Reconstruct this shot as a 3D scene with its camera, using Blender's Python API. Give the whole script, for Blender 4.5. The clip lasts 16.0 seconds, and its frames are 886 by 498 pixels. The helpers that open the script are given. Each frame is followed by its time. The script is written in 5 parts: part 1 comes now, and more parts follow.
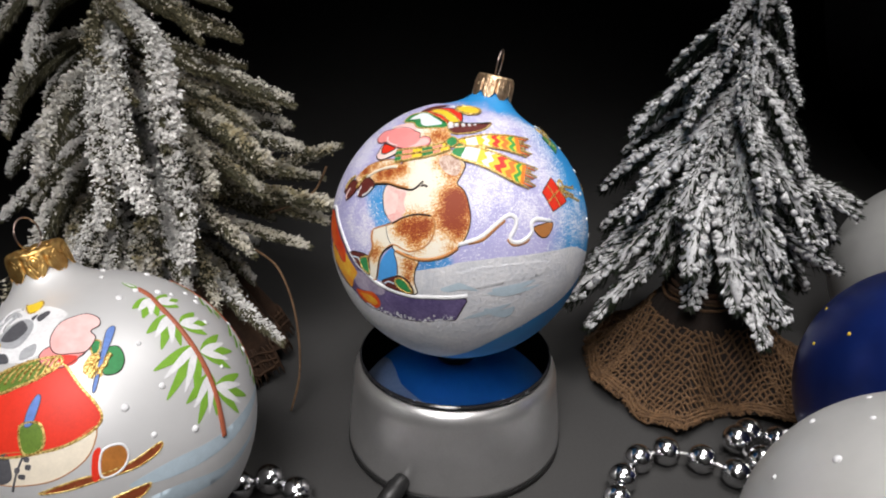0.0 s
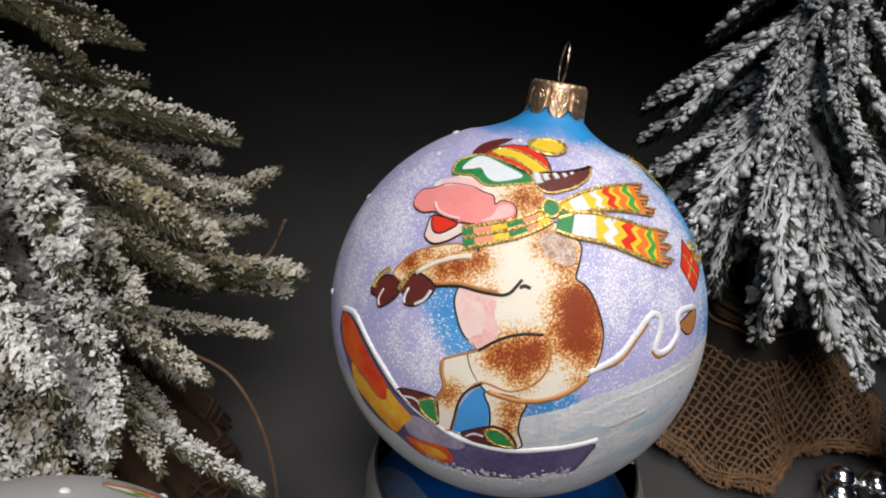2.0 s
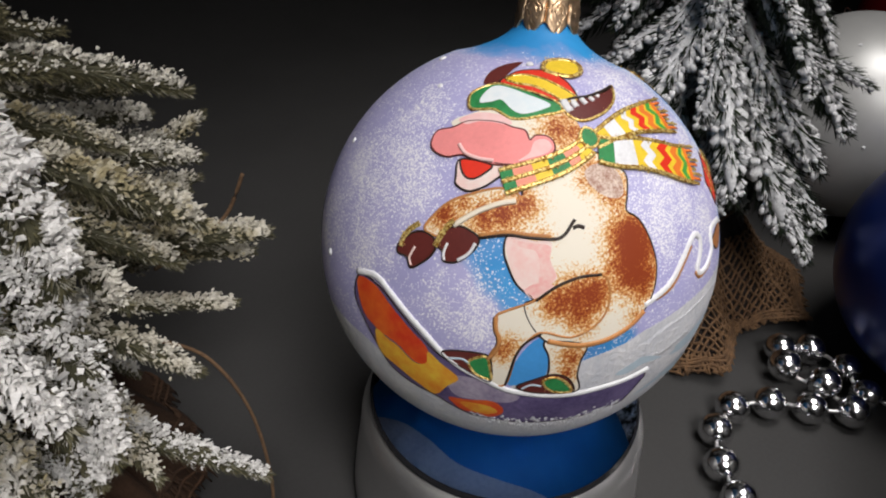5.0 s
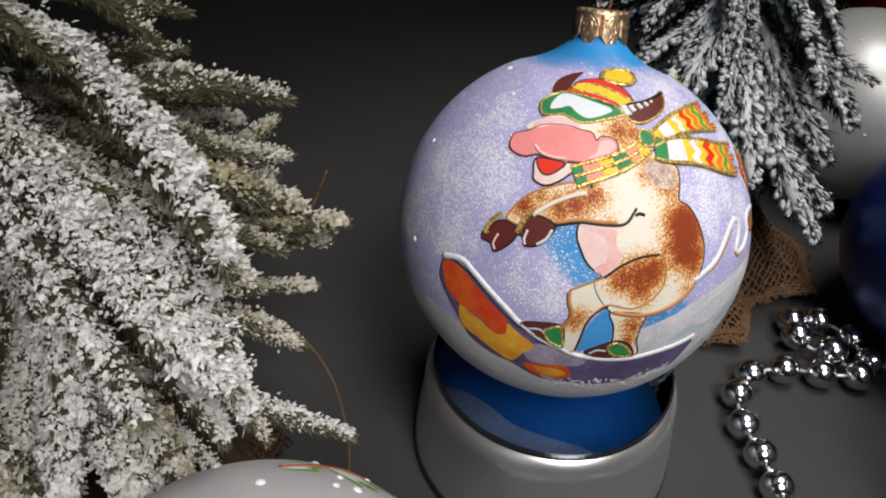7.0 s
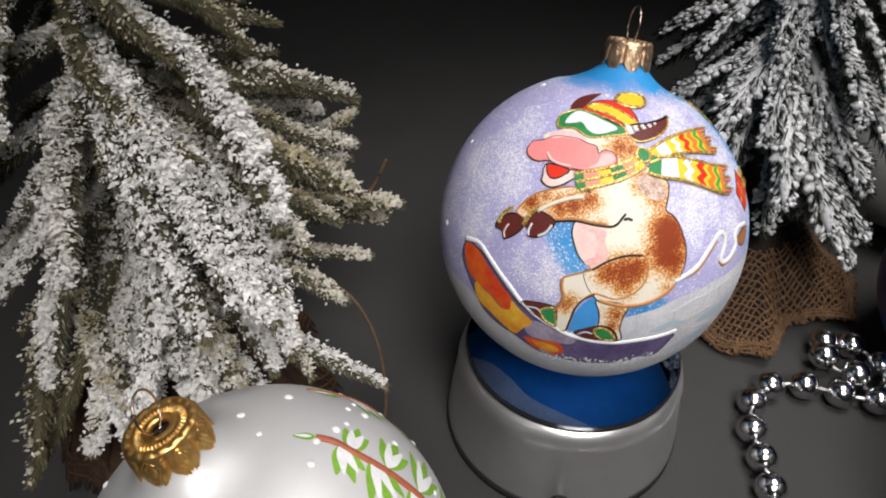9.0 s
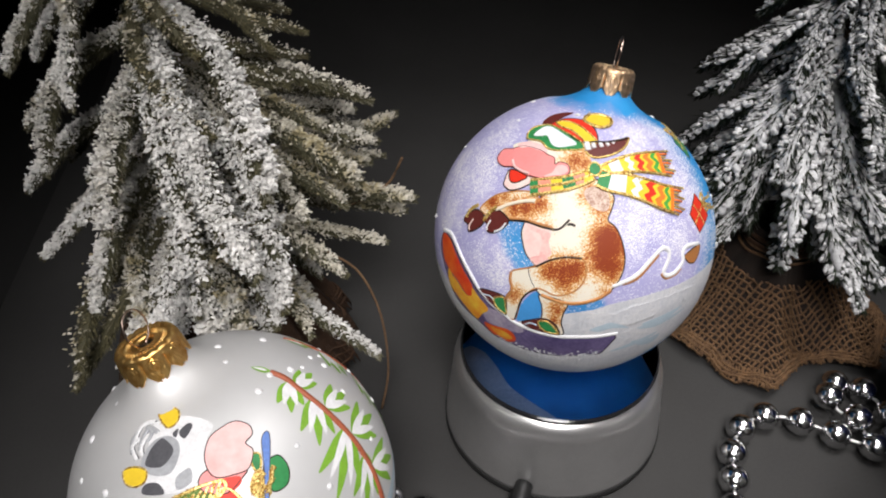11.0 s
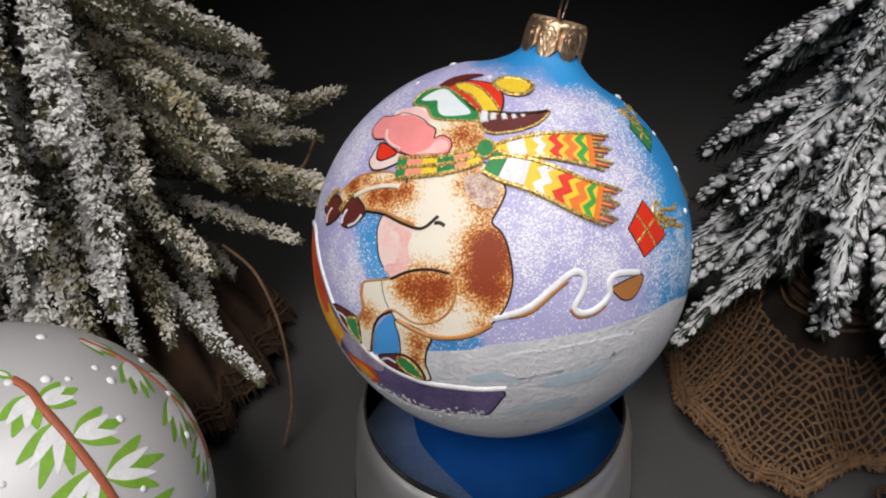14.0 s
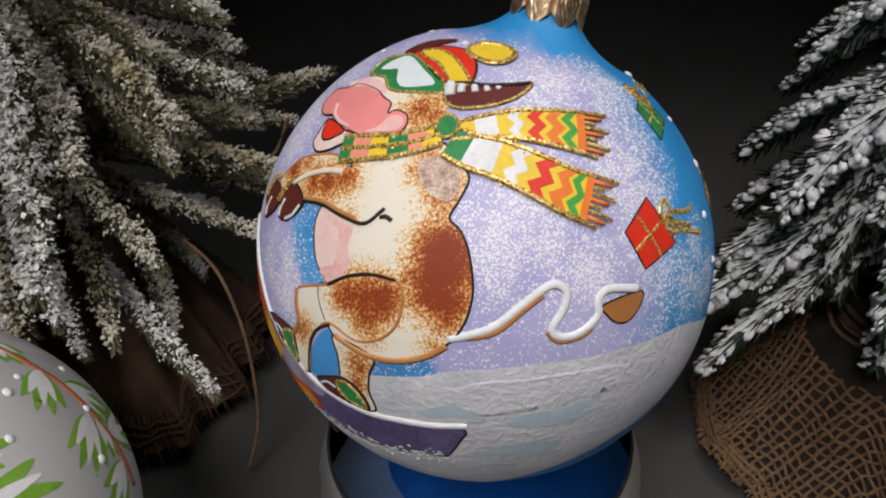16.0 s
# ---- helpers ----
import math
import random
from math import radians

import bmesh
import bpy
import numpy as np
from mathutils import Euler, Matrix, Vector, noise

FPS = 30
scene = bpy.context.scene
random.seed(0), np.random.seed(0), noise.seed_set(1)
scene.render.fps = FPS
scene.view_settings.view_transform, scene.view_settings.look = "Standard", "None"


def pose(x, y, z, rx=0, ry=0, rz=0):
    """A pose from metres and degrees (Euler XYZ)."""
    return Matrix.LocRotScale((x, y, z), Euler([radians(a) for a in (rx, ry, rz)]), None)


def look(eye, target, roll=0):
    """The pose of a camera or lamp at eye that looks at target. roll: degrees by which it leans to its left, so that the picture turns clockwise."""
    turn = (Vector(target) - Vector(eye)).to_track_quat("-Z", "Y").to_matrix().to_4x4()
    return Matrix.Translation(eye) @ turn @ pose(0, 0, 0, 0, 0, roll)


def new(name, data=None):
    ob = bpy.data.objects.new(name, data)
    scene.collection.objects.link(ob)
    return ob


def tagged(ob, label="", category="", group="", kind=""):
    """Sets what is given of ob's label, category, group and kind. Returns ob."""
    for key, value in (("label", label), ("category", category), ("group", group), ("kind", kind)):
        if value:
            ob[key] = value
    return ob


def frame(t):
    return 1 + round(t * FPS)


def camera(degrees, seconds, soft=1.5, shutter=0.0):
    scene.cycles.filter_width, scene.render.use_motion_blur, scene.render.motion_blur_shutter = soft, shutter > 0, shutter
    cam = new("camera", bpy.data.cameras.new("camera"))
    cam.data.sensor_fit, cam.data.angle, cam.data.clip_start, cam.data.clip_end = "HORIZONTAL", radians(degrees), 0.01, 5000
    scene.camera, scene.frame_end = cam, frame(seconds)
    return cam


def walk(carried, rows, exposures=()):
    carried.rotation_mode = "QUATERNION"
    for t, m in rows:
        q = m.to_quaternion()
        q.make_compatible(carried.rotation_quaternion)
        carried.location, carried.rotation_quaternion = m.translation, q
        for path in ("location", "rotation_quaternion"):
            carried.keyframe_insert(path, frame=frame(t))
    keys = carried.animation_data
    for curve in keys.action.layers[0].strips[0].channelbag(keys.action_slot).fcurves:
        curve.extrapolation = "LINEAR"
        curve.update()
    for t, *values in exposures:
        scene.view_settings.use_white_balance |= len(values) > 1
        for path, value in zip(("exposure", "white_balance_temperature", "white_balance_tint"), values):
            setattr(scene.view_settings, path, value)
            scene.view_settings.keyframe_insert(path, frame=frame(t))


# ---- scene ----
cam = camera(58.97, 16.0, soft=2.0)
PATH = [
    (0, (-0.0035, -0.2781, 0.2207), (-0.0056, -0.0070, 0.0924), 0.63),
    (0.5, (-0.0278, -0.2420, 0.2148), (-0.0128, 0.0311, 0.0918), 0.90),
    (1, (-0.0380, -0.2076, 0.2030), (-0.0062, 0.0606, 0.0722), 1.02),
    (1.5, (-0.0504, -0.1789, 0.2103), (0.0005, 0.0794, 0.0665), 1.43),
    (2, (-0.0643, -0.1603, 0.2198), (0.0018, 0.0875, 0.0642), 1.58),
    (2.5, (-0.0866, -0.1505, 0.2228), (-0.0083, 0.0898, 0.0611), 1.98),
    (3, (-0.0863, -0.1434, 0.2184), (0.0027, 0.0890, 0.0509), 2.09),
    (3.5, (-0.0884, -0.1335, 0.2199), (0.0102, 0.0903, 0.0462), 2.20),
    (4, (-0.0932, -0.1289, 0.2159), (0.0146, 0.0867, 0.0374), 2.56),
    (6.5, (-0.1143, -0.1253, 0.2293), (0.0089, 0.0707, 0.0385), 3.12),
    (7, (-0.1271, -0.1335, 0.2346), (-0.0058, 0.0643, 0.0445), 2.85),
    (7.5, (-0.1318, -0.1416, 0.2427), (-0.0138, 0.0565, 0.0508), 3.31),
    (8, (-0.1305, -0.1523, 0.2466), (-0.0219, 0.0506, 0.0542), 3.15),
    (8.5, (-0.1249, -0.1608, 0.2512), (-0.0294, 0.0482, 0.0584), 2.61),
    (11, (-0.0735, -0.2155, 0.2703), (-0.0451, 0.0169, 0.0826), -0.11),
    (11.5, (-0.0545, -0.2068, 0.2650), (-0.0360, 0.0280, 0.0792), -0.34),
    (12, (-0.0417, -0.1994, 0.2571), (-0.0326, 0.0383, 0.0743), -0.85),
    (12.5, (-0.0319, -0.1899, 0.2454), (-0.0301, 0.0492, 0.0642), -1.10),
    (13, (-0.0214, -0.1794, 0.2406), (-0.0267, 0.0608, 0.0609), -1.25),
    (13.5, (-0.0091, -0.1742, 0.2278), (-0.0229, 0.0670, 0.0499), -1.54),
    (14, (0.0012, -0.1681, 0.2204), (-0.0211, 0.0735, 0.0439), -1.58),
    (14.5, (0.0139, -0.1594, 0.2172), (-0.0166, 0.0818, 0.0414), -1.80),
    (15, (0.0194, -0.1526, 0.2113), (-0.0175, 0.0884, 0.0364), -2.07),
    (15.5, (0.0227, -0.1447, 0.2056), (-0.0188, 0.0965, 0.0322), -2.34),
    (16, (0.0161, -0.1402, 0.1996), (-0.0250, 0.1011, 0.0262), -2.10),
]
walk(cam, [(t, look(eye, target, roll)) for t, eye, target, roll in PATH],
     [(0, -0.2), (2, -0.48), (3.5, -0.54), (6.5, -0.48), (8, -0.3), (11, -0.2), (12.5, -0.28), (14, -0.54), (16, -0.75)])

# ---- light ----
world = bpy.data.worlds.new("studio_air")
scene.world = world
world.use_nodes = True
world.node_tree.nodes["Background"].inputs[0].default_value = (0.55, 0.57, 0.6, 1)
world.node_tree.nodes["Background"].inputs[1].default_value = 0.013


def lamp(name, eye, target, size, watts, colour, spread):
    data = bpy.data.lights.new(name, "AREA")
    data.shape, data.size, data.energy, data.color = "DISK", size, watts, colour
    data.spread = radians(spread)
    ob = new(name, data)
    ob.matrix_world = look(eye, target)
    return ob


lamp("softbox_overhead", (0.19, -0.05, 0.66), (0.16, -0.09, 0.0), 0.28, 0.7, (1.0, 0.965, 0.95), 74)
lamp("softbox_front", (-0.11, -0.46, 0.66), (-0.05, -0.045, 0.05), 0.34, 0.59, (1.0, 0.965, 0.96), 42)


# ---- materials ----
def node_material(name, colour, rough=0.5, metal=0.0, spec=0.5):
    m = bpy.data.materials.new(name)
    m.use_nodes = True
    b = m.node_tree.nodes["Principled BSDF"]
    b.inputs["Base Color"].default_value = (*colour, 1)
    b.inputs["Roughness"].default_value = rough
    b.inputs["Metallic"].default_value = metal
    b.inputs["Specular IOR Level"].default_value = spec
    return m, m.node_tree, b


def add(tree, kind, **values):
    n = tree.nodes.new(kind)
    for key, value in values.items():
        if key in n.inputs:
            n.inputs[key].default_value = value
    return n


def coords(tree):
    return add(tree, "ShaderNodeTexCoord").outputs["Object"]


def noise_of(tree, scale, detail=4.0, rough=0.6, vector=None):
    n = add(tree, "ShaderNodeTexNoise", Scale=scale, Detail=detail, Roughness=rough)
    tree.links.new(vector or coords(tree), n.inputs["Vector"])
    return n.outputs["Fac"]


def ramp(tree, fac, stops):
    r = tree.nodes.new("ShaderNodeValToRGB")
    el = r.color_ramp.elements
    while len(el) < len(stops):
        el.new(0.5)
    for e, (at, c) in zip(el, stops):
        e.position, e.color = at, (*c, 1) if len(c) == 3 else c
    tree.links.new(fac, r.inputs["Fac"])
    return r.outputs["Color"]


def mix(tree, fac, a, b):
    n = tree.nodes.new("ShaderNodeMix")
    n.data_type = "RGBA"
    for socket, value in ((n.inputs[0], fac), (n.inputs[6], a), (n.inputs[7], b)):
        if isinstance(value, bpy.types.NodeSocket):
            tree.links.new(value, socket)
        else:
            socket.default_value = value if isinstance(value, float) else (*value, 1)
    return n.outputs[2]


def math_of(tree, op, a, b=0.0, c=0.0):
    n = tree.nodes.new("ShaderNodeMath")
    n.operation = op
    for k, value in enumerate((a, b, c)):
        if isinstance(value, bpy.types.NodeSocket):
            tree.links.new(value, n.inputs[k])
        else:
            n.inputs[k].default_value = value
    return n.outputs[0]


def bump(tree, b, height, strength, distance):
    n = add(tree, "ShaderNodeBump", Strength=strength, Distance=distance)
    tree.links.new(height, n.inputs["Height"])
    tree.links.new(n.outputs["Normal"], b.inputs["Normal"])


def mottled(name, dark, light, scale, rough=0.5, metal=0.0, relief=0.0002, fine=6.0, spec=0.5):
    """Two scales of noise between two colours, with fine relief."""
    m, tree, b = node_material(name, light, rough, metal, spec)
    big, small = noise_of(tree, scale), noise_of(tree, scale * fine, 6.0)
    both = math_of(tree, "ADD", math_of(tree, "MULTIPLY", big, 0.55), math_of(tree, "MULTIPLY", small, 0.45))
    tree.links.new(ramp(tree, both, [(0.32, dark), (0.68, light)]), b.inputs["Base Color"])
    if relief:
        bump(tree, b, small, 0.5, relief)
    return m


def scaled(c, k):
    return tuple(min(1.0, v * k) for v in c)


def paint(name, colour, rough=0.58, spread=0.18, scale=220):
    return mottled(name, scaled(colour, 1 - spread), scaled(colour, 1 + spread * 0.6), scale, max(rough, 0.5), 0.0, 0.00006, 5.0, 0.35)


def glitter(name, dark, light):
    m, tree, b = node_material(name, light, 0.42, 0.55)
    v = add(tree, "ShaderNodeTexVoronoi", Scale=2600.0)
    tree.links.new(coords(tree), v.inputs["Vector"])
    grey = add(tree, "ShaderNodeRGBToBW")
    tree.links.new(v.outputs["Color"], grey.inputs[0])
    tree.links.new(ramp(tree, grey.outputs[0], [(0.25, dark), (0.75, light)]), b.inputs["Base Color"])
    bump(tree, b, grey.outputs[0], 0.9, 0.0003)
    return m


M = {}
M["paper"] = mottled("grey_paper", (0.042, 0.0412, 0.0403), (0.052, 0.051, 0.05), 18, 0.85, 0, 0.00005, 40, 0.15)
M["black"] = mottled("black_card", (0.006, 0.006, 0.006), (0.011, 0.0105, 0.01), 12, 0.8, 0, 0.0001, 30)
M["grey"] = mottled("grey_board", (0.45, 0.45, 0.46), (0.52, 0.52, 0.53), 9, 0.6, 0, 0.0, 20)
M["room"] = mottled("dark_room_paint", (0.05, 0.05, 0.05), (0.07, 0.07, 0.07), 3, 0.9, 0, 0.0, 20)
M["silver"] = mottled("silver_plastic", (0.58, 0.575, 0.57), (0.7, 0.695, 0.69), 60, 0.32, 0.85, 0.00001, 30)
M["rubber"] = mottled("black_rubber", (0.008, 0.008, 0.008), (0.016, 0.016, 0.016), 90, 0.45, 0, 0.00003, 8)
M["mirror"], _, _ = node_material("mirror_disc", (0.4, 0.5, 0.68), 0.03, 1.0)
M["mirror_edge"], _, _ = node_material("mirror_bevel", (0.015, 0.015, 0.017), 0.12, 0.0)
M["chrome"] = mottled("chrome_bead", (0.66, 0.66, 0.67), (0.78, 0.78, 0.79), 90, 0.17, 1.0, 0, 8)
M["wire"] = mottled("bronze_wire", (0.34, 0.26, 0.22), (0.5, 0.4, 0.35), 300, 0.3, 1.0, 0, 5)
M["white"] = paint("white_relief_paint", (0.78, 0.78, 0.79), 0.5)
M["snow"] = mottled("snow_paint", (0.5, 0.52, 0.57), (0.74, 0.73, 0.735), 85, 0.6, 0, 0.0012, 9, 0.3)
M["ice"] = paint("pale_blue_paint", (0.46, 0.56, 0.63), 0.5, 0.12, 300)
M["cream"] = paint("cream_paint", (0.8, 0.72, 0.58), 0.45, 0.1)
M["brown"] = paint("chestnut_paint", (0.26, 0.06, 0.02), 0.45, 0.35, 420)
M["tan"] = paint("tan_paint", (0.5, 0.22, 0.07), 0.45, 0.3, 420)
M["maroon"] = paint("maroon_paint", (0.12, 0.022, 0.018), 0.4)
M["dark"] = paint("dark_outline_paint", (0.025, 0.014, 0.01), 0.4)
M["pink"] = paint("pink_paint", (0.84, 0.28, 0.27), 0.4, 0.1)
M["blush"] = mottled("pale_pink_paint", (0.8, 0.5, 0.46), (0.8, 0.72, 0.66), 130, 0.55, 0, 0.00005, 5, 0.35)
M["red"] = paint("red_paint", (0.72, 0.035, 0.015), 0.35, 0.12)
M["orange"] = paint("orange_paint", (0.8, 0.2, 0.03), 0.35, 0.12)
M["yellow"] = paint("yellow_paint", (0.82, 0.57, 0.035), 0.35, 0.12)
M["green"] = paint("green_paint", (0.03, 0.24, 0.07), 0.35, 0.35, 160)
M["leaf"] = paint("leaf_paint", (0.2, 0.4, 0.04), 0.4, 0.2)
M["flame_red"] = mottled("flame_red_paint", (0.6, 0.025, 0.01), (0.74, 0.15, 0.02), 75, 0.45, 0, 0.00008, 4, 0.35)
M["flame_gold"] = mottled("flame_gold_paint", (0.72, 0.2, 0.02), (0.8, 0.52, 0.05), 95, 0.45, 0, 0.00008, 4, 0.35)
M["mauve"] = mottled("rough_mauve_paint", (0.3, 0.12, 0.07), (0.82, 0.7, 0.6), 520, 0.55, 0, 0.0005, 4, 0.35)
M["moss"] = paint("moss_green_paint", (0.13, 0.22, 0.03), 0.4, 0.3)
M["ash"] = paint("ash_grey_paint", (0.4, 0.41, 0.43), 0.45, 0.3, 160)
M["rosy"] = mottled("rosy_paint", (0.82, 0.4, 0.38), (0.85, 0.62, 0.6), 60, 0.5, 0, 0.00004, 4, 0.35)
M["stick"] = paint("cornflower_paint", (0.13, 0.24, 0.6), 0.4, 0.3)
M["ochre"] = paint("ochre_paint", (0.4, 0.15, 0.03), 0.4, 0.3)
M["twig"] = paint("russet_twig_paint", (0.36, 0.1, 0.05), 0.45, 0.25)
M["purple"] = mottled("purple_paint", (0.05, 0.035, 0.11), (0.17, 0.13, 0.27), 130, 0.5, 0, 0.00008, 7, 0.35)
M["blue"] = paint("blue_paint", (0.06, 0.3, 0.68), 0.4, 0.1)
M["slate"] = paint("slate_paint", (0.09, 0.09, 0.1), 0.4, 0.3)
M["coral"] = paint("coral_paint", (0.82, 0.3, 0.2), 0.4, 0.12)
M["leaf_green"] = paint("bright_green_paint", (0.07, 0.36, 0.06), 0.4, 0.2)
M["board_haze"] = mottled("greyed_violet_paint", (0.2, 0.16, 0.26), (0.42, 0.37, 0.45), 150, 0.55, 0, 0.00006, 6, 0.35)
M["rose"] = mottled("rose_wash_paint", (0.78, 0.34, 0.32), (0.8, 0.62, 0.56), 240, 0.55, 0, 0.00005, 5, 0.35)
M["lens"] = mottled("pale_lens_paint", (0.62, 0.72, 0.76), (0.8, 0.82, 0.82), 90, 0.45, 0, 0.00004, 5, 0.35)
M["ochre_light"] = paint("light_ochre_paint", (0.42, 0.17, 0.05), 0.45, 0.2)
M["gold_line"] = glitter("gold_glitter", (0.34, 0.15, 0.012), (1.0, 0.8, 0.3))


def crown_gold(name, dark, light, rough):
    m, tree, b = node_material(name, light, rough, 1.0)
    w = add(tree, "ShaderNodeTexVoronoi", Scale=420.0)
    tree.links.new(coords(tree), w.inputs["Vector"])
    both = math_of(tree, "ADD", math_of(tree, "MULTIPLY", w.outputs["Distance"], 0.8), math_of(tree, "MULTIPLY", noise_of(tree, 900), 0.4))
    tree.links.new(ramp(tree, both, [(0.2, dark), (0.75, light)]), b.inputs["Base Color"])
    bump(tree, b, both, 0.2, 0.0003)
    return m


M["rose_gold"] = crown_gold("rose_gold_crown", (0.55, 0.36, 0.2), (0.97, 0.7, 0.45), 0.44)
M["gold"] = crown_gold("gold_crown", (0.8, 0.4, 0.09), (1.0, 0.66, 0.24), 0.42)


def blue_bauble_paint():
    """Matt blue lacquer with a lavender field on one side and dabbed white specks round it."""
    m, tree, b = node_material("blue_lacquer", (0.03, 0.27, 0.62), 0.55, 0.0, 0.35)
    at = coords(tree)
    unit = add(tree, "ShaderNodeVectorMath")
    unit.operation = "NORMALIZE"
    tree.links.new(at, unit.inputs[0])
    field = add(tree, "ShaderNodeVectorMath")
    field.operation = "DOT_PRODUCT"
    tree.links.new(unit.outputs[0], field.inputs[0])
    a, e = radians(-138), radians(25)
    field.inputs[1].default_value = (math.cos(e) * math.cos(a), math.cos(e) * math.sin(a), math.sin(e))
    near = math_of(tree, "ADD", field.outputs["Value"], math_of(tree, "MULTIPLY", math_of(tree, "SUBTRACT", noise_of(tree, 60), 0.5), 0.16))
    wash = noise_of(tree, 45, 5)
    blue = ramp(tree, wash, [(0.3, (0.018, 0.21, 0.52)), (0.7, (0.03, 0.3, 0.66))])
    lilac = ramp(tree, wash, [(0.3, (0.35, 0.34, 0.61)), (0.7, (0.46, 0.44, 0.69))])
    parts = add(tree, "ShaderNodeSeparateXYZ")
    tree.links.new(unit.outputs[0], parts.inputs[0])
    upper = ramp(tree, math_of(tree, "MULTIPLY_ADD", parts.outputs["Z"], 0.5, 0.5), [(0.27, (0, 0, 0)), (0.4, (1, 1, 1))])
    top = add(tree, "ShaderNodeVectorMath")
    top.operation = "DOT_PRODUCT"
    tree.links.new(unit.outputs[0], top.inputs[0])
    a, e = radians(46.4), radians(70)
    top.inputs[1].default_value = (math.cos(e) * math.cos(a), math.cos(e) * math.sin(a), math.sin(e))
    away = math_of(tree, "ADD", top.outputs["Value"], math_of(tree, "MULTIPLY", math_of(tree, "SUBTRACT", noise_of(tree, 90), 0.5), 0.1))
    upper = math_of(tree, "MULTIPLY", upper, ramp(tree, away, [(0.918, (1, 1, 1)), (0.97, (0, 0, 0))]))
    inside = math_of(tree, "MULTIPLY", ramp(tree, near, [(0.02, (0, 0, 0)), (0.24, (1, 1, 1))]), upper)
    for az, el, wide in ((-137.7, 33.4, 6.5), (-134.5, 27.3, 5.5), (-129.2, 23.8, 5.5), (-108, 8.5, 6.5), (-102, 11, 5)):
        a, e = radians(az), radians(el)
        gap = add(tree, "ShaderNodeVectorMath")
        gap.operation = "DISTANCE"
        tree.links.new(unit.outputs[0], gap.inputs[0])
        gap.inputs[1].default_value = (math.cos(e) * math.cos(a), math.cos(e) * math.sin(a), math.sin(e))
        soft = math_of(tree, "ADD", gap.outputs["Value"], math_of(tree, "MULTIPLY", math_of(tree, "SUBTRACT", noise_of(tree, 70), 0.5), 0.06))
        inside = math_of(tree, "MULTIPLY", inside, ramp(tree, soft, [(radians(wide) * 0.6, (0.1, 0.1, 0.1)), (radians(wide) * 1.15, (1, 1, 1))]))
    base = mix(tree, inside, blue, lilac)
    grain = noise_of(tree, 1350, 4, 0.8)
    band = ramp(tree, near, [(-0.02, (0, 0, 0)), (0.1, (0.55, 0.55, 0.55)), (0.3, (0.25, 0.25, 0.25)), (0.9, (0.2, 0.2, 0.2))])
    most = math_of(tree, "MULTIPLY", band, upper)
    for az, el, wide in ((-80, 39, 17), (-72, 46, 13), (-144, 19.5, 10.5), (-137, 14, 7), (-172, 44, 15), (-173, 22, 12), (-52, 68, 13), (-40, 45, 14), (-45, 28, 13), (-30, 16, 13), (-22, 62, 12), (-62, 30, 9), (-188, 36, 15), (-196, 14, 14), (-190, 56, 12)):
        a, e = radians(az), radians(el)
        gap = add(tree, "ShaderNodeVectorMath")
        gap.operation = "DISTANCE"
        tree.links.new(unit.outputs[0], gap.inputs[0])
        gap.inputs[1].default_value = (math.cos(e) * math.cos(a), math.cos(e) * math.sin(a), math.sin(e))
        most = math_of(tree, "MAXIMUM", most, ramp(tree, gap.outputs["Value"], [(radians(wide) * 0.35, (1, 1, 1)), (radians(wide) * 1.15, (0, 0, 0))]))
    cloud = ramp(tree, noise_of(tree, 130, 4, 0.65), [(0.34, (0.15, 0.15, 0.15)), (0.6, (1, 1, 1))])
    amount = math_of(tree, "MULTIPLY", most, cloud)
    speck = None
    for size, reach in ((1900.0, 0.42), (1250.0, 0.36), (3000.0, 0.48)):
        cells = add(tree, "ShaderNodeTexVoronoi", Scale=size)
        tree.links.new(at, cells.inputs["Vector"])
        tone = add(tree, "ShaderNodeRGBToBW")
        tree.links.new(cells.outputs["Color"], tone.inputs[0])
        dot = math_of(tree, "LESS_THAN", cells.outputs["Distance"], reach)
        kept = math_of(tree, "LESS_THAN", tone.outputs[0], math_of(tree, "MULTIPLY_ADD", amount, 0.62, 0.16 if size > 2500 else 0.08))
        dot = math_of(tree, "MULTIPLY", math_of(tree, "MULTIPLY", dot, kept), 0.85)
        speck = dot if speck is None else math_of(tree, "MAXIMUM", speck, dot)
    speck = math_of(tree, "MULTIPLY", speck, math_of(tree, "GREATER_THAN", amount, 0.05))
    haze = math_of(tree, "MULTIPLY", amount, 0.2)
    veil = mix(tree, haze, base, (0.8, 0.79, 0.84))
    tree.links.new(mix(tree, speck, veil, (0.86, 0.85, 0.88)), b.inputs["Base Color"])
    bump(tree, b, grain, 0.25, 0.00015)
    return m


M["lacquer"] = blue_bauble_paint()


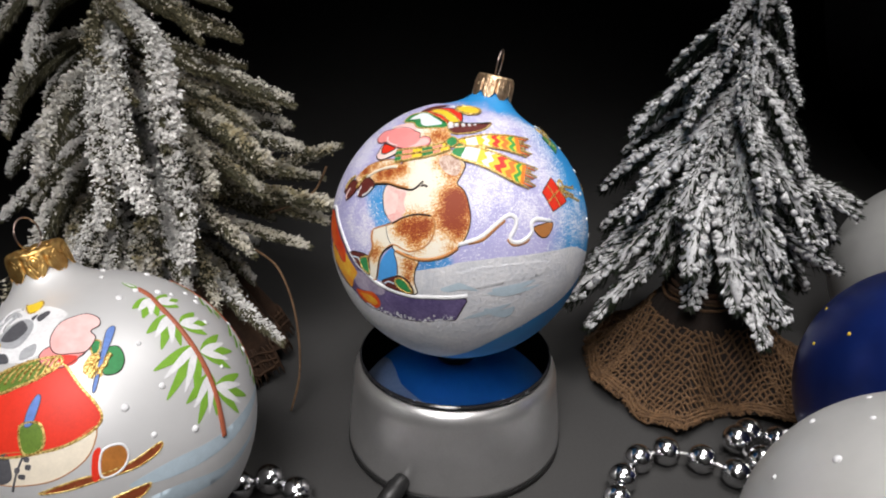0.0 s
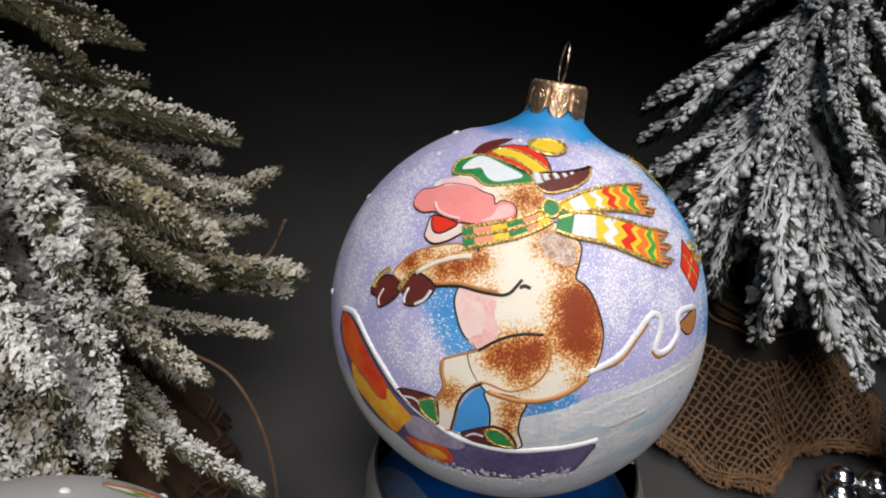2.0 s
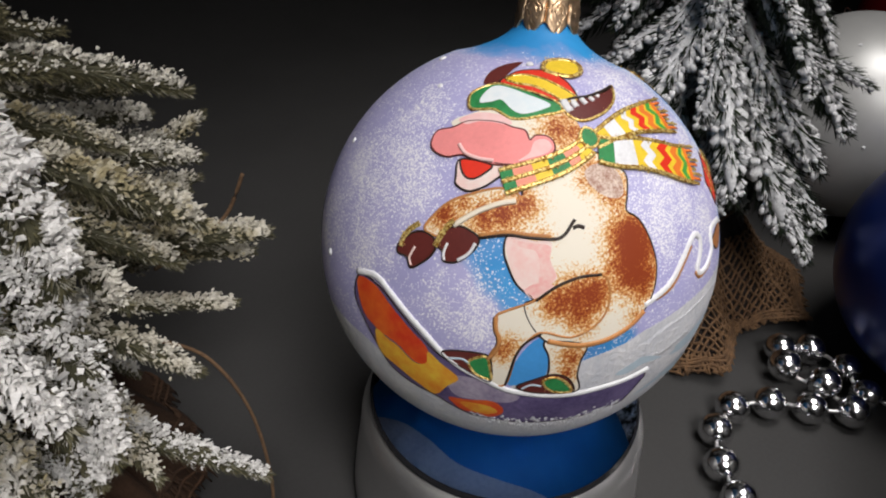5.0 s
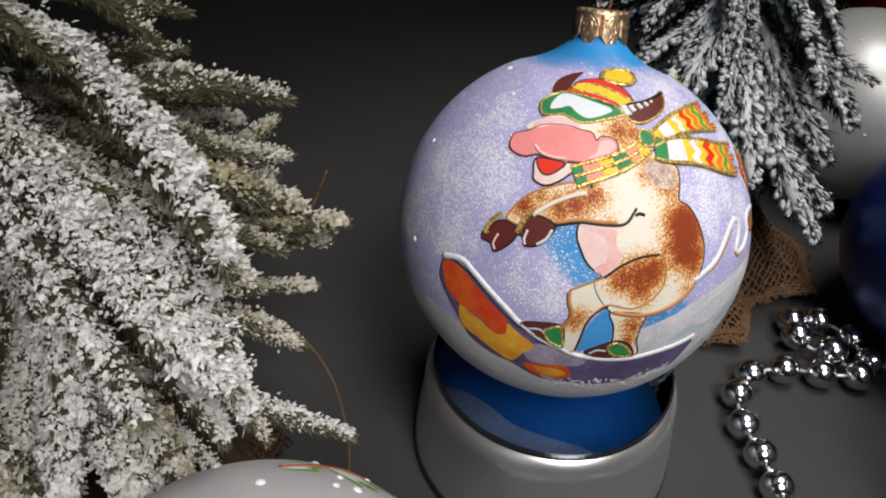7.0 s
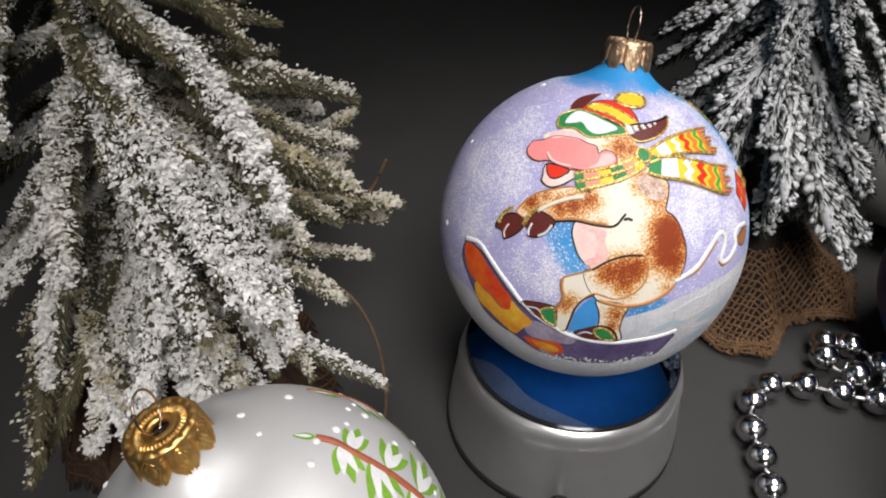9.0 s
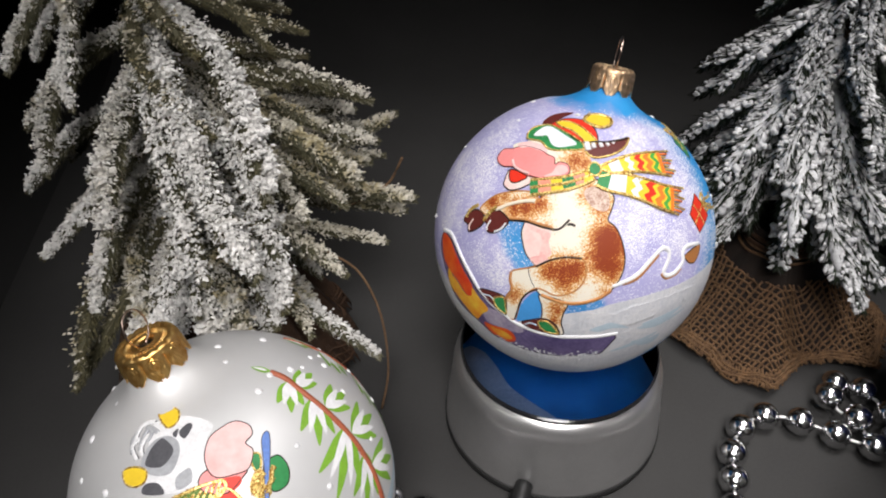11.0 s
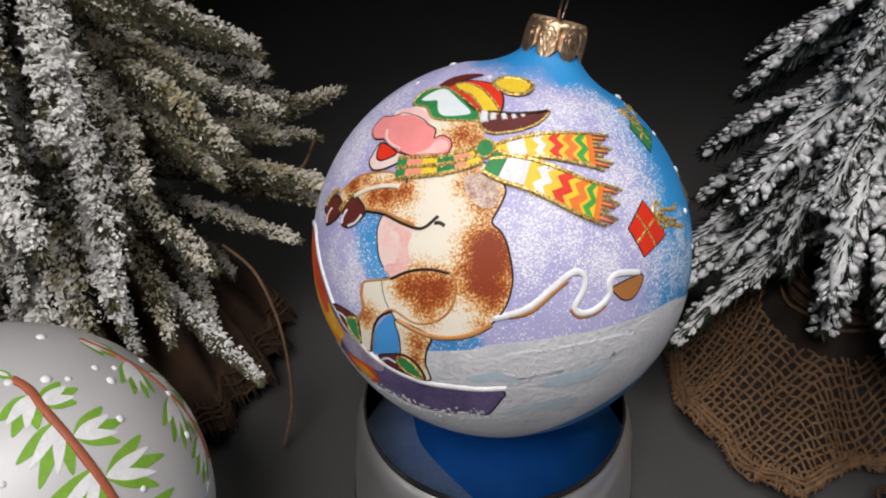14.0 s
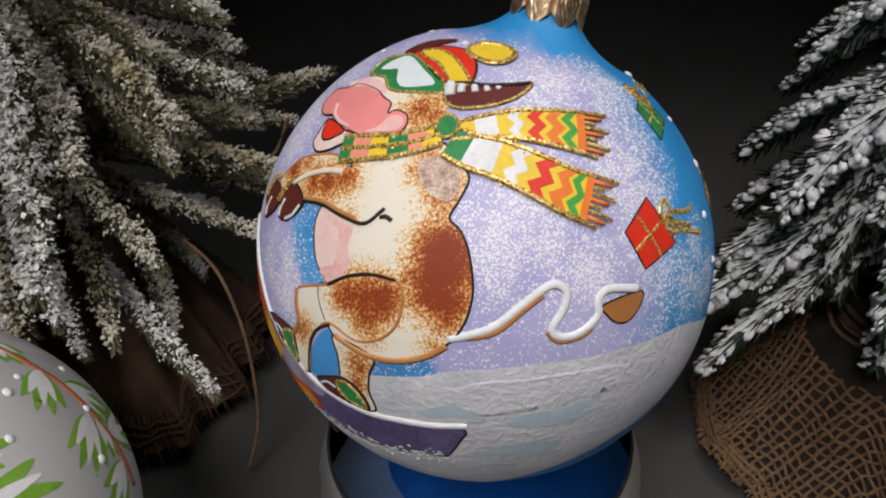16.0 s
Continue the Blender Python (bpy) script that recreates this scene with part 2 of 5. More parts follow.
def stippled():
    """Cream paint with brown patches dabbed on with a sponge, soft and grainy at their edges."""
    m, tree, b = node_material("stippled_cream_paint", (0.8, 0.72, 0.58), 0.6, 0.0, 0.3)
    unit = add(tree, "ShaderNodeVectorMath")
    unit.operation = "NORMALIZE"
    tree.links.new(coords(tree), unit.inputs[0])
    most = None
    for az, el, wide in ((-97, 35.7, 7.5), (-97, 31.4, 8.5), (-96.9, 27, 7.5), (-96.1, 23, 4.5), (-117.3, 23.2, 5.5), (-113.8, 23.4, 6.5), (-110.3, 24.1, 6), (-113.2, 20.1, 5), (-141.5, 40.1, 4.2), (-135.5, 42.4, 4.5), (-130.5, 44.7, 4.2), (-152.8, 38.7, 4.5), (-148.7, 41.9, 3), (-104.2, 51.1, 4.5), (-99, 47.4, 5), (-98.4, 43.5, 3), (-115.2, 63.8, 5), (-108.9, 63.1, 4), (-114.2, 7.5, 3.6), (-114.8, 3.8, 3.2), (-130.8, 9.1, 3.2), (-129.6, 11.5, 2.5), (-125.3, 37.2, 2), (-98.3, 16.9, 2)):
        a, e = radians(az), radians(el)
        gap = add(tree, "ShaderNodeVectorMath")
        gap.operation = "DISTANCE"
        tree.links.new(unit.outputs[0], gap.inputs[0])
        gap.inputs[1].default_value = (math.cos(e) * math.cos(a), math.cos(e) * math.sin(a), math.sin(e))
        one = math_of(tree, "SUBTRACT", radians(wide), gap.outputs["Value"])
        most = one if most is None else math_of(tree, "MAXIMUM", most, one)
    grain = math_of(tree, "ADD", math_of(tree, "MULTIPLY", noise_of(tree, 1900, 3, 0.75), 0.75), math_of(tree, "MULTIPLY", noise_of(tree, 160, 3), 0.25))
    depth = math_of(tree, "ADD", most, math_of(tree, "MULTIPLY", math_of(tree, "SUBTRACT", grain, 0.5), 0.42))
    depth = math_of(tree, "ADD", math_of(tree, "MULTIPLY", depth, 6.5), 0.17)
    tree.links.new(ramp(tree, depth, [(0.0, (0.8, 0.74, 0.62)), (0.22, (0.74, 0.47, 0.19)), (0.42, (0.5, 0.16, 0.03)), (0.66, (0.25, 0.04, 0.009))]), b.inputs["Base Color"])
    bump(tree, b, grain, 0.3, 0.00012)
    return m


M["dabbed"] = stippled()


def pearl(name, dark, light, rough, metal):
    m, tree, b = node_material(name, light, rough, metal)
    tree.links.new(ramp(tree, noise_of(tree, 30, 4), [(0.3, dark), (0.7, light)]), b.inputs["Base Color"])
    rough_fac = math_of(tree, "MULTIPLY_ADD", noise_of(tree, 300, 3), 0.12, rough - 0.06)
    tree.links.new(rough_fac, b.inputs["Roughness"])
    b.inputs["Coat Weight"].default_value = 0.12
    b.inputs["Coat Roughness"].default_value = 0.25
    return m


M["pearl_white"] = pearl("pearl_white_lacquer", (0.59, 0.59, 0.59), (0.65, 0.65, 0.65), 0.5, 0.3)
M["frost_white"] = pearl("frosted_white_lacquer", (0.52, 0.52, 0.51), (0.62, 0.62, 0.6), 0.42, 0.35)
M["navy"] = pearl("satin_navy_lacquer", (0.004, 0.012, 0.09), (0.01, 0.03, 0.19), 0.34, 0.5)
M["crimson"] = pearl("satin_red_lacquer", (0.12, 0.004, 0.006), (0.2, 0.008, 0.01), 0.35, 0.4)


def needle_paint(name, green, tip, frost, cover, scale):
    """Fir needles with dried white flock on them in patches."""
    m, tree, b = node_material(name, green, 0.75)
    patch = noise_of(tree, scale, 3)
    fine = noise_of(tree, scale * 7, 4)
    isle = add(tree, "ShaderNodeNewGeometry").outputs["Random Per Island"]
    leafy = mix(tree, isle, green, tip)
    both = math_of(tree, "ADD", math_of(tree, "MULTIPLY", patch, 0.35), math_of(tree, "MULTIPLY", fine, 0.25))
    both = math_of(tree, "ADD", both, math_of(tree, "MULTIPLY", isle, 0.4))
    fac = ramp(tree, both, [(cover - 0.05, (0, 0, 0)), (cover + 0.05, (1, 1, 1))])
    tree.links.new(mix(tree, fac, leafy, frost), b.inputs["Base Color"])
    return m


M["needle_a"] = needle_paint("olive_flocked_needle", (0.026, 0.027, 0.012), (0.15, 0.132, 0.062), (0.42, 0.405, 0.345), 0.66, 80)
M["needle_c"] = needle_paint("bare_olive_needle", (0.03, 0.029, 0.014), (0.16, 0.138, 0.062), (0.34, 0.31, 0.23), 0.69, 70)
M["needle_b"] = needle_paint("dark_fir_needle", (0.012, 0.022, 0.013), (0.05, 0.07, 0.03), (0.5, 0.5, 0.5), 0.68, 90)
def flock_paint(name, dark, light, share):
    """Dried white flock, tinted towards olive on a share of the branches."""
    m = mottled(name, dark, light, 420, 0.85, 0, 0.0004, 4)
    tree = m.node_tree
    b = tree.nodes["Principled BSDF"]
    white = b.inputs["Base Color"].links[0].from_socket
    kind = ramp(tree, add(tree, "ShaderNodeObjectInfo").outputs["Random"], [(0.75 - share, (0, 0, 0)), (1.15 - share, (1, 1, 1))])
    patch = ramp(tree, noise_of(tree, 150, 3), [(0.42, (0.2, 0.2, 0.2)), (0.62, (1, 1, 1))])
    tree.links.new(mix(tree, math_of(tree, "MULTIPLY", kind, patch), white, (0.36, 0.31, 0.18)), b.inputs["Base Color"])
    return m


M["flock"] = flock_paint("white_flock", (0.58, 0.57, 0.545), (0.89, 0.875, 0.845), 0.24)
M["olive_flock"] = flock_paint("olive_flock", (0.42, 0.395, 0.32), (0.86, 0.83, 0.755), 0.5)
M["thick_snow"] = mottled("thick_white_snow", (0.5, 0.5, 0.505), (0.82, 0.82, 0.825), 420, 0.85, 0, 0.0004, 4)
M["bark"] = mottled("brown_bark", (0.03, 0.018, 0.01), (0.08, 0.05, 0.03), 160, 0.85, 0, 0.0006, 5)
M["jute"] = mottled("jute_thread", (0.045, 0.022, 0.009), (0.2, 0.108, 0.047), 330, 0.85, 0, 0.0003, 5)
# Darker than the jute above, for the tall fir's threads and all ties.
M["jute_darker"] = mottled("darker_jute_thread", (0.024, 0.011, 0.005), (0.075, 0.036, 0.016), 120, 0.9, 0, 0.0003, 5)
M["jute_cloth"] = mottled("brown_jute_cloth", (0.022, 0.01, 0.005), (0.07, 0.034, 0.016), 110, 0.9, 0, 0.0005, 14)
M["jute_twist"] = mottled("jute_twist", (0.06, 0.03, 0.014), (0.17, 0.1, 0.05), 500, 0.9, 0, 0.0003, 5)
# Near-black, so that the open weave's holes look shaded.
M["gap_brown"] = mottled("weave_gap_brown", (0.006, 0.003, 0.0015), (0.016, 0.008, 0.004), 150, 0.9, 0, 0.0003, 6)


# ---- mesh helpers ----
def part(name, source, material, parent=None, label="", smooth=True):
    """Links a bmesh, or (vertices, faces), as one mesh object under a thing or a part."""
    mesh = bpy.data.meshes.new(name)
    if isinstance(source, tuple):
        mesh.from_pydata([tuple(v) for v in source[0]], [], source[1])
    else:
        source.to_mesh(mesh)
        source.free()
    if smooth:
        mesh.shade_smooth()
    for m in material if isinstance(material, (list, tuple)) else [material]:
        mesh.materials.append(m)
    ob = new(name, mesh)
    ob.parent = parent
    if label:
        tagged(ob, label)
    return ob


def thing(name, at, label, category, group="", kind=""):
    ob = new(name)
    ob.location = at
    ob.empty_display_size = 0.01
    return tagged(ob, label, category, group, kind)


def lathe(profile, seg=96, closed=False):
    """A turned shape about z from (radius, height) pairs."""
    verts, faces = [], []
    for r, z in profile:
        for k in range(seg):
            a = 2 * math.pi * k / seg
            verts.append((r * math.cos(a), r * math.sin(a), z))
    n = len(profile)
    for i in range(n if closed else n - 1):
        for k in range(seg):
            a, b = i * seg, ((i + 1) % n) * seg
            faces.append((a + k, a + (k + 1) % seg, b + (k + 1) % seg, b + k))
    if not closed:
        if profile[0][0] > 1e-6:
            faces.append(tuple(range(seg - 1, -1, -1)))
        if profile[-1][0] > 1e-6:
            faces.append(tuple((n - 1) * seg + k for k in range(seg)))
    return verts, faces


def turned(data, m):
    return [tuple(m @ Vector(v)) for v in data[0]], data[1]


def tube(points, radius, sides=6, closed=False, flat=1.0, normals=None):
    """A round strand along points; radius may be a list."""
    pts = [Vector(p) for p in points]
    n = len(pts)
    rad = radius if isinstance(radius, (list, tuple)) else [radius] * n
    verts, faces = [], []
    for i, p in enumerate(pts):
        a, b = (pts[i - 1], pts[(i + 1) % n]) if closed else (pts[max(i - 1, 0)], pts[min(i + 1, n - 1)])
        t = (b - a).normalized() if (b - a).length > 1e-9 else Vector((0, 0, 1))
        up = normals[i] if normals else (Vector((0, 0, 1)) if abs(t.z) < 0.9 else Vector((1, 0, 0)))
        s = t.cross(up).normalized()
        u = s.cross(t).normalized()
        for k in range(sides):
            w = 2 * math.pi * k / sides
            verts.append(tuple(p + rad[i] * (math.cos(w) * s + flat * math.sin(w) * u)))
    for i in range(n if closed else n - 1):
        a, b = i * sides, ((i + 1) % n) * sides
        for k in range(sides):
            faces.append((a + k, a + (k + 1) % sides, b + (k + 1) % sides, b + k))
    if not closed:
        faces += [tuple(range(sides - 1, -1, -1)), tuple((n - 1) * sides + k for k in range(sides))]
    return verts, faces


def joined(pieces):
    verts, faces = [], []
    for v, f in pieces:
        o = len(verts)
        verts += list(v)
        faces += [tuple(o + k for k in face) for face in f]
    return verts, faces


def smooth_line(points, steps=6, closed=False):
    """A Catmull-Rom line through vectors of any size."""
    p = [np.array(q, float) for q in points]
    n, out = len(p), []
    for i in range(n if closed else n - 1):
        q = [p[(i + d) % n] if closed else p[min(max(i + d, 0), n - 1)] for d in (-1, 0, 1, 2)]
        for s in range(steps):
            t = s / steps
            out.append(0.5 * (2 * q[1] + (q[2] - q[0]) * t + (2 * q[0] - 5 * q[1] + 4 * q[2] - q[3]) * t * t + (3 * q[1] - q[0] - 3 * q[2] + q[3]) * t ** 3))
    if not closed:
        out.append(p[-1])
    return out


def direction(az, el):
    a, e = radians(az), radians(el)
    return np.array((math.cos(e) * math.cos(a), math.cos(e) * math.sin(a), math.sin(e)))


# ---- painting on a ball ----
class Chart:
    """Flat coordinates, in radians, about a direction on the ball."""

    def __init__(self, dirs):
        self.c = np.mean(dirs, axis=0)
        self.c /= np.linalg.norm(self.c)
        self.u = np.cross((0, 0, 1), self.c)
        self.u /= np.linalg.norm(self.u)
        self.v = np.cross(self.c, self.u)

    def flat(self, d):
        w = math.acos(max(-1, min(1, float(d @ self.c))))
        t = d - (d @ self.c) * self.c
        k = np.linalg.norm(t)
        return np.array((0.0, 0.0)) if k < 1e-9 else w * np.array((t @ self.u, t @ self.v)) / k

    def round(self, p):
        w = math.hypot(*p)
        if w < 1e-9:
            return self.c
        t = (p[0] * self.u + p[1] * self.v) / w
        return math.cos(w) * self.c + math.sin(w) * t


def dab(parent, name, angles, material, radius, layer=1, sharp=False, rim=None, rim_width=0.00028, label=""):
    """A patch of paint on a ball inside an outline of (azimuth, elevation), with its rim line as a part of it."""
    dirs = [direction(*a) for a in angles]
    chart = Chart(dirs)
    flat = [chart.flat(d) for d in dirs]
    line = smooth_line(flat, 5, True) if not sharp else [a + (b - a) * t / 4 for a, b in zip(flat, flat[1:] + flat[:1]) for t in range(4)]
    lo, hi = np.min(line, axis=0), np.max(line, axis=0)
    n = len(line)
    step = 0.04
    pts = [Vector(p) for p in line]
    for i in range(int((hi[0] - lo[0]) / step) + 1):
        for j in range(int((hi[1] - lo[1]) / step) + 1):
            pts.append(Vector((lo[0] + (i + 0.37 + 0.25 * (j % 2)) * step, lo[1] + (j + 0.43) * step)))
    verts, _, faces, _, _, _ = delaunay_2d_cdt(pts, [(k, (k + 1) % n) for k in range(n)], [], 1, 1e-6)
    r = radius + 0.00004 + 0.000038 * layer
    ob = part(name, ([tuple(r * chart.round(v)) for v in verts], [tuple(f) for f in faces]), material, parent, label)
    if rim:
        stroke(ob, "rim", [chart.round(p) for p in line], rim, radius + 0.000038 * layer, rim_width, True)
    return ob


def stroke(parent, name, dirs, material, radius, width, closed=False, label=""):
    """A raised line of paint along directions on a ball."""
    pts = [Vector(d) * radius for d in dirs]
    pieces = [tube(pts, width, 6, closed, 0.55, [Vector(d) for d in dirs])]
    if material.name == "gold_glitter":
        rng = random.Random(len(pts))
        legs = list(zip(pts, pts[1:] + pts[:1] if closed else pts[1:]))
        for a, b in legs:
            for _ in range(max(1, int((b - a).length / 0.0004))):
                p = a.lerp(b, rng.random()) + Vector([rng.gauss(0, 1) for _ in range(3)]) * width * 0.75
                p = p.normalized() * (radius + rng.uniform(0.0, 0.9) * width)
                h = width * rng.uniform(0.3, 0.75)
                pieces.append(([p + Vector([rng.gauss(0, 1) for _ in range(3)]).normalized() * h for _ in range(4)], [(0, 1, 2), (0, 2, 3), (0, 3, 1), (1, 3, 2)]))
    return part(name, joined(pieces), material, parent, label, material.name != "gold_glitter")


def line_on(angles, steps=6):
    """Directions along a smooth line through (azimuth, elevation)."""
    out = [v / np.linalg.norm(v) for v in smooth_line([direction(*a) for a in angles], steps)]
    return out


def striped(parent, name, mid, width, stripes, radius, layer, edge):
    """A painted band along mid, cut across into (from, to, material, zigzag) stripes, with a glitter edge."""
    dirs = line_on(mid, 8)
    n = len(dirs) - 1

    def at(f, s):
        k = min(max(f, 0.0), 1.0) * n
        i = min(int(k), n - 1)
        d = dirs[i] * (1 - (k - i)) + dirs[i + 1] * (k - i)
        along = dirs[i + 1] - dirs[i]
        side = np.cross(d, along)
        side /= np.linalg.norm(side)
        w = width[0] + (width[1] - width[0]) * min(max(f, 0), 1)
        v = d + s * w * side
        return v / np.linalg.norm(v)

    r = radius + 0.00004 + 0.000038 * layer
    band = part(name, ([tuple(r * at(i / 24, s)) for i in range(25) for s in (-1, -0.5, 0, 0.5, 1)],
                       [(i * 5 + k, i * 5 + k + 1, i * 5 + k + 6, i * 5 + k + 5) for i in range(24) for k in range(4)]), stripes[0][2], parent)
    for f0, f1, material, zig in stripes[1:]:
        rows, cols = 4, 13
        verts, faces = [], []
        for i in range(rows):
            for j in range(cols):
                s = -1 + 2 * j / (cols - 1)
                wave = zig * (abs((j / 3) % 2 - 1) - 0.5)
                verts.append(tuple((r + 0.00005) * at(f0 + (f1 - f0) * i / (rows - 1) + wave, s)))
        for i in range(rows - 1):
            for j in range(cols - 1):
                a = i * cols + j
                faces.append((a, a + 1, a + cols + 1, a + cols))
        part("stripe", (verts, faces), material, band)
    for s in (-1, 1):
        stroke(band, "glitter_edge", [at(i / 24, s) for i in range(25)], edge, r, 0.00052)
    if edge == M["gold_line"] and width[1] > width[0]:
        for j in range(9):
            s = -1 + j / 4
            a, b = at(1.0, s), at(1.0, s) + 0.05 * (at(1.0, s) - at(0.9, s)) / np.linalg.norm(at(1.0, s) - at(0.9, s)) * (0.9 + 0.5 * (j % 3))
            stroke(band, "fringe", [a, (a + b) / 2, b / np.linalg.norm(b)], M["orange"] if j % 3 == 1 else edge, r, 0.00036)
    return band


# ---- baubles ----
def bauble(name, centre, radius, axis, body_paint, crown_paint, label, loop_turn=0.0, neck=0.0088, girth=1.0, tall=1.2, skirt=0.0052):
    """A blown-glass ball with a drawn neck, a toothed metal crown and a wire loop."""
    root = thing(name, centre, label, "bauble", "baubles")
    m = Vector((0, 0, 1)).rotation_difference(Vector(axis)).to_matrix().to_4x4()
    open_angle = math.asin(0.021 / radius)
    prof = [(radius * math.sin(w), radius * math.cos(w)) for w in np.linspace(math.pi, open_angle, 72)]
    r0, z0 = prof[-1]
    top = radius * (tall - 0.09)
    for t in np.linspace(0.12, 1, 9):
        prof.append((neck + (r0 - neck) * (1 - t) ** 2.0, z0 + (top - z0) * t ** 1.15))
    prof[0] = (1e-7, -radius)
    part("glass_ball", turned(lathe(prof, 128), m), body_paint, root)
    if neck:
        teeth, sub, side = 8, 20, 13
        seg = teeth * sub
        high = radius * tall
        rows = [(0.0027, high - 0.0012), (0.003, high - 0.0002), (0.0036, high), (0.004, high - 0.0006), (0.0046, high - 0.0006), (0.005, high - 0.0002), (0.0056, high), (0.0062, high - 0.0001), (0.0067, high - 0.0005), (0.0071, high - 0.0005), (0.0075, high), (0.0083, high), (0.0087, high - 0.0003)]
        rows += [(0.0087 + 0.0008 * t, high - 0.0003 - skirt * t) for t in np.linspace(0.02, 1, 22)]
        rows = [(r * girth, z) for r, z in rows]
        verts, faces = [], []
        for i, (r, z) in enumerate(rows):
            v = max(0.0, (i - side) / 21)
            for k in range(seg):
                u = abs((k % sub) / sub - 0.5) * 2
                fold = drop = ray = 0.0
                if i >= side:
                    fold = 0.0008 * max(0.0, u - 0.8) / 0.2 * min(1.0, max(0.0, v - 0.08) * 4)
                    lozenge = u * 1.1 + abs(v * 1.8 - 0.9)
                    fold += 0.0003 * math.cos(lozenge * 17) * (lozenge < 0.95) * girth
                    drop = 0.0052 * girth * (1 - u) * max(0.0, (v - 0.4) / 0.6)
                elif 4 < i < 8:
                    ray = 0.0003 * (1 if k % 4 < 2 else -1)
                elif 9 < i < 12:
                    ray = 0.0002 * (1 if k % 10 < 6 else -1)
                a = 2 * math.pi * k / seg
                verts.append(((r - fold) * math.cos(a), (r - fold) * math.sin(a), z - drop + ray))
        for i in range(len(rows) - 1):
            for k in range(seg):
                faces.append((i * seg + k, i * seg + (k + 1) % seg, (i + 1) * seg + (k + 1) % seg, (i + 1) * seg + k))
        cap = part("crown", turned((verts, faces), m), crown_paint, root, "toothed gold metal crown")
        cap.modifiers.new("sheet", "SOLIDIFY").thickness = 0.0004
        part("cork_hole", turned(lathe([(0.0029, high - 0.0013), (0.0029, high - 0.004)], 24), m), M["rubber"], cap)
        ring = []
        for w in np.linspace(-0.5 * math.pi - 0.95 * math.pi, -0.5 * math.pi + 0.95 * math.pi, 30):
            ring.append((0.0047 * math.cos(w + math.pi), 0.0, high + 0.0052 + 0.0055 * math.sin(w + math.pi)))
        ring = [(-0.0012, 0, high - 0.002), *sorted(ring[:15], key=lambda p: p[2]), *sorted(ring[15:], key=lambda p: -p[2]), (0.0012, 0, high - 0.002)]
        turn = m @ Matrix.Rotation(radians(loop_turn), 4, "Z")
        part("hanging_loop", turned(tube(ring, 0.0003, 8), turn), M["wire"], cap, "thin bronze wire loop")
    return root


def dots(parent, spots, radius, size, material):
    """Raised drops of white paint; each is a small dome."""
    dome = lathe([(1e-7, 0.5), (0.5, 0.42), (0.85, 0.2), (1.0, -0.1)], 10)
    for k, (az, el) in enumerate(spots):
        d = direction(az, el)
        s = size * (0.8 + 0.5 * ((k * 7) % 5) / 5)
        m = Matrix.Translation(Vector(d) * radius) @ Vector((0, 0, 1)).rotation_difference(Vector(d)).to_matrix().to_4x4() @ Matrix.Scale(s, 4)
        part("paint_drop", turned(dome, m), material, parent)


from mathutils.geometry import delaunay_2d_cdt

# ---- the setting ----
def sheet(name, profile, x0, x1, material, thick, label, category):
    """A sheet bent along a profile in y and z, from x0 to x1."""
    verts, faces = [], []
    n = 12
    for y, z in profile:
        verts += [(x0 + (x1 - x0) * k / n, y, z) for k in range(n + 1)]
    for i in range(len(profile) - 1):
        for k in range(n):
            a = i * (n + 1) + k
            faces.append((a, a + 1, a + n + 2, a + n + 1))
    ob = part(name, (verts, faces), material)
    s = ob.modifiers.new("thickness", "SOLIDIFY")
    s.thickness, s.offset = thick, -1
    return tagged(ob, label, category, kind="structure")


def block(name, lo, hi, material, label, category):
    bm = bmesh.new()
    bmesh.ops.create_cube(bm, size=1, matrix=Matrix.Translation([(a + b) / 2 for a, b in zip(lo, hi)]) @ Matrix.Diagonal([b - a for a, b in zip(lo, hi)] + [1]))
    bmesh.ops.bevel(bm, geom=bm.edges, offset=min(b - a for a, b in zip(lo, hi)) * 0.1, segments=1, affect="EDGES")
    return tagged(part(name, bm, material, smooth=False), label, category, kind="structure")


BACK = 0.54
cove = [(-0.7, 0.0), (-0.3, 0.0), (-0.1, 0.0), (0.05, 0.0), (0.2, 0.0), (BACK - 0.21, 0.0)] + [(BACK - 0.2 + 0.2 * math.sin(a), 0.2 - 0.2 * math.cos(a)) for a in np.linspace(0.0, math.pi / 2, 18)] + [(BACK, 0.3), (BACK, 0.75)]
sheet("floor", cove, -0.26, 0.36, M["paper"], 0.0008, "smooth dark grey paper sweep under the baubles", "floor")
block("side_board", (0.37, 0.645, -0.0025), (0.92, 0.651, 0.5), M["grey"], "plain grey board standing behind the paper", "board")
block("table", (-0.85, -0.95, -0.04), (0.95, 0.7, -0.003), M["black"], "black table top under the paper sweep", "table")
block("wall_north", (-0.85, 0.7, -0.04), (0.95, 0.73, 0.95), M["room"], "dark painted wall behind the table", "wall")
block("wall_south", (-0.85, -0.98, -0.04), (0.95, -0.95, 0.95), M["room"], "dark painted wall", "wall")
block("wall_east", (0.95, -0.98, -0.04), (0.98, 0.73, 0.95), M["room"], "dark painted wall", "wall")
block("wall_west", (-0.88, -0.98, -0.04), (-0.85, 0.73, 0.95), M["room"], "dark painted wall", "wall")
block("ceiling", (-0.88, -0.98, 0.953), (0.98, 0.73, 0.98), M["room"], "dark painted ceiling", "ceiling")

# ---- turntable ----
DISC = 0.0428


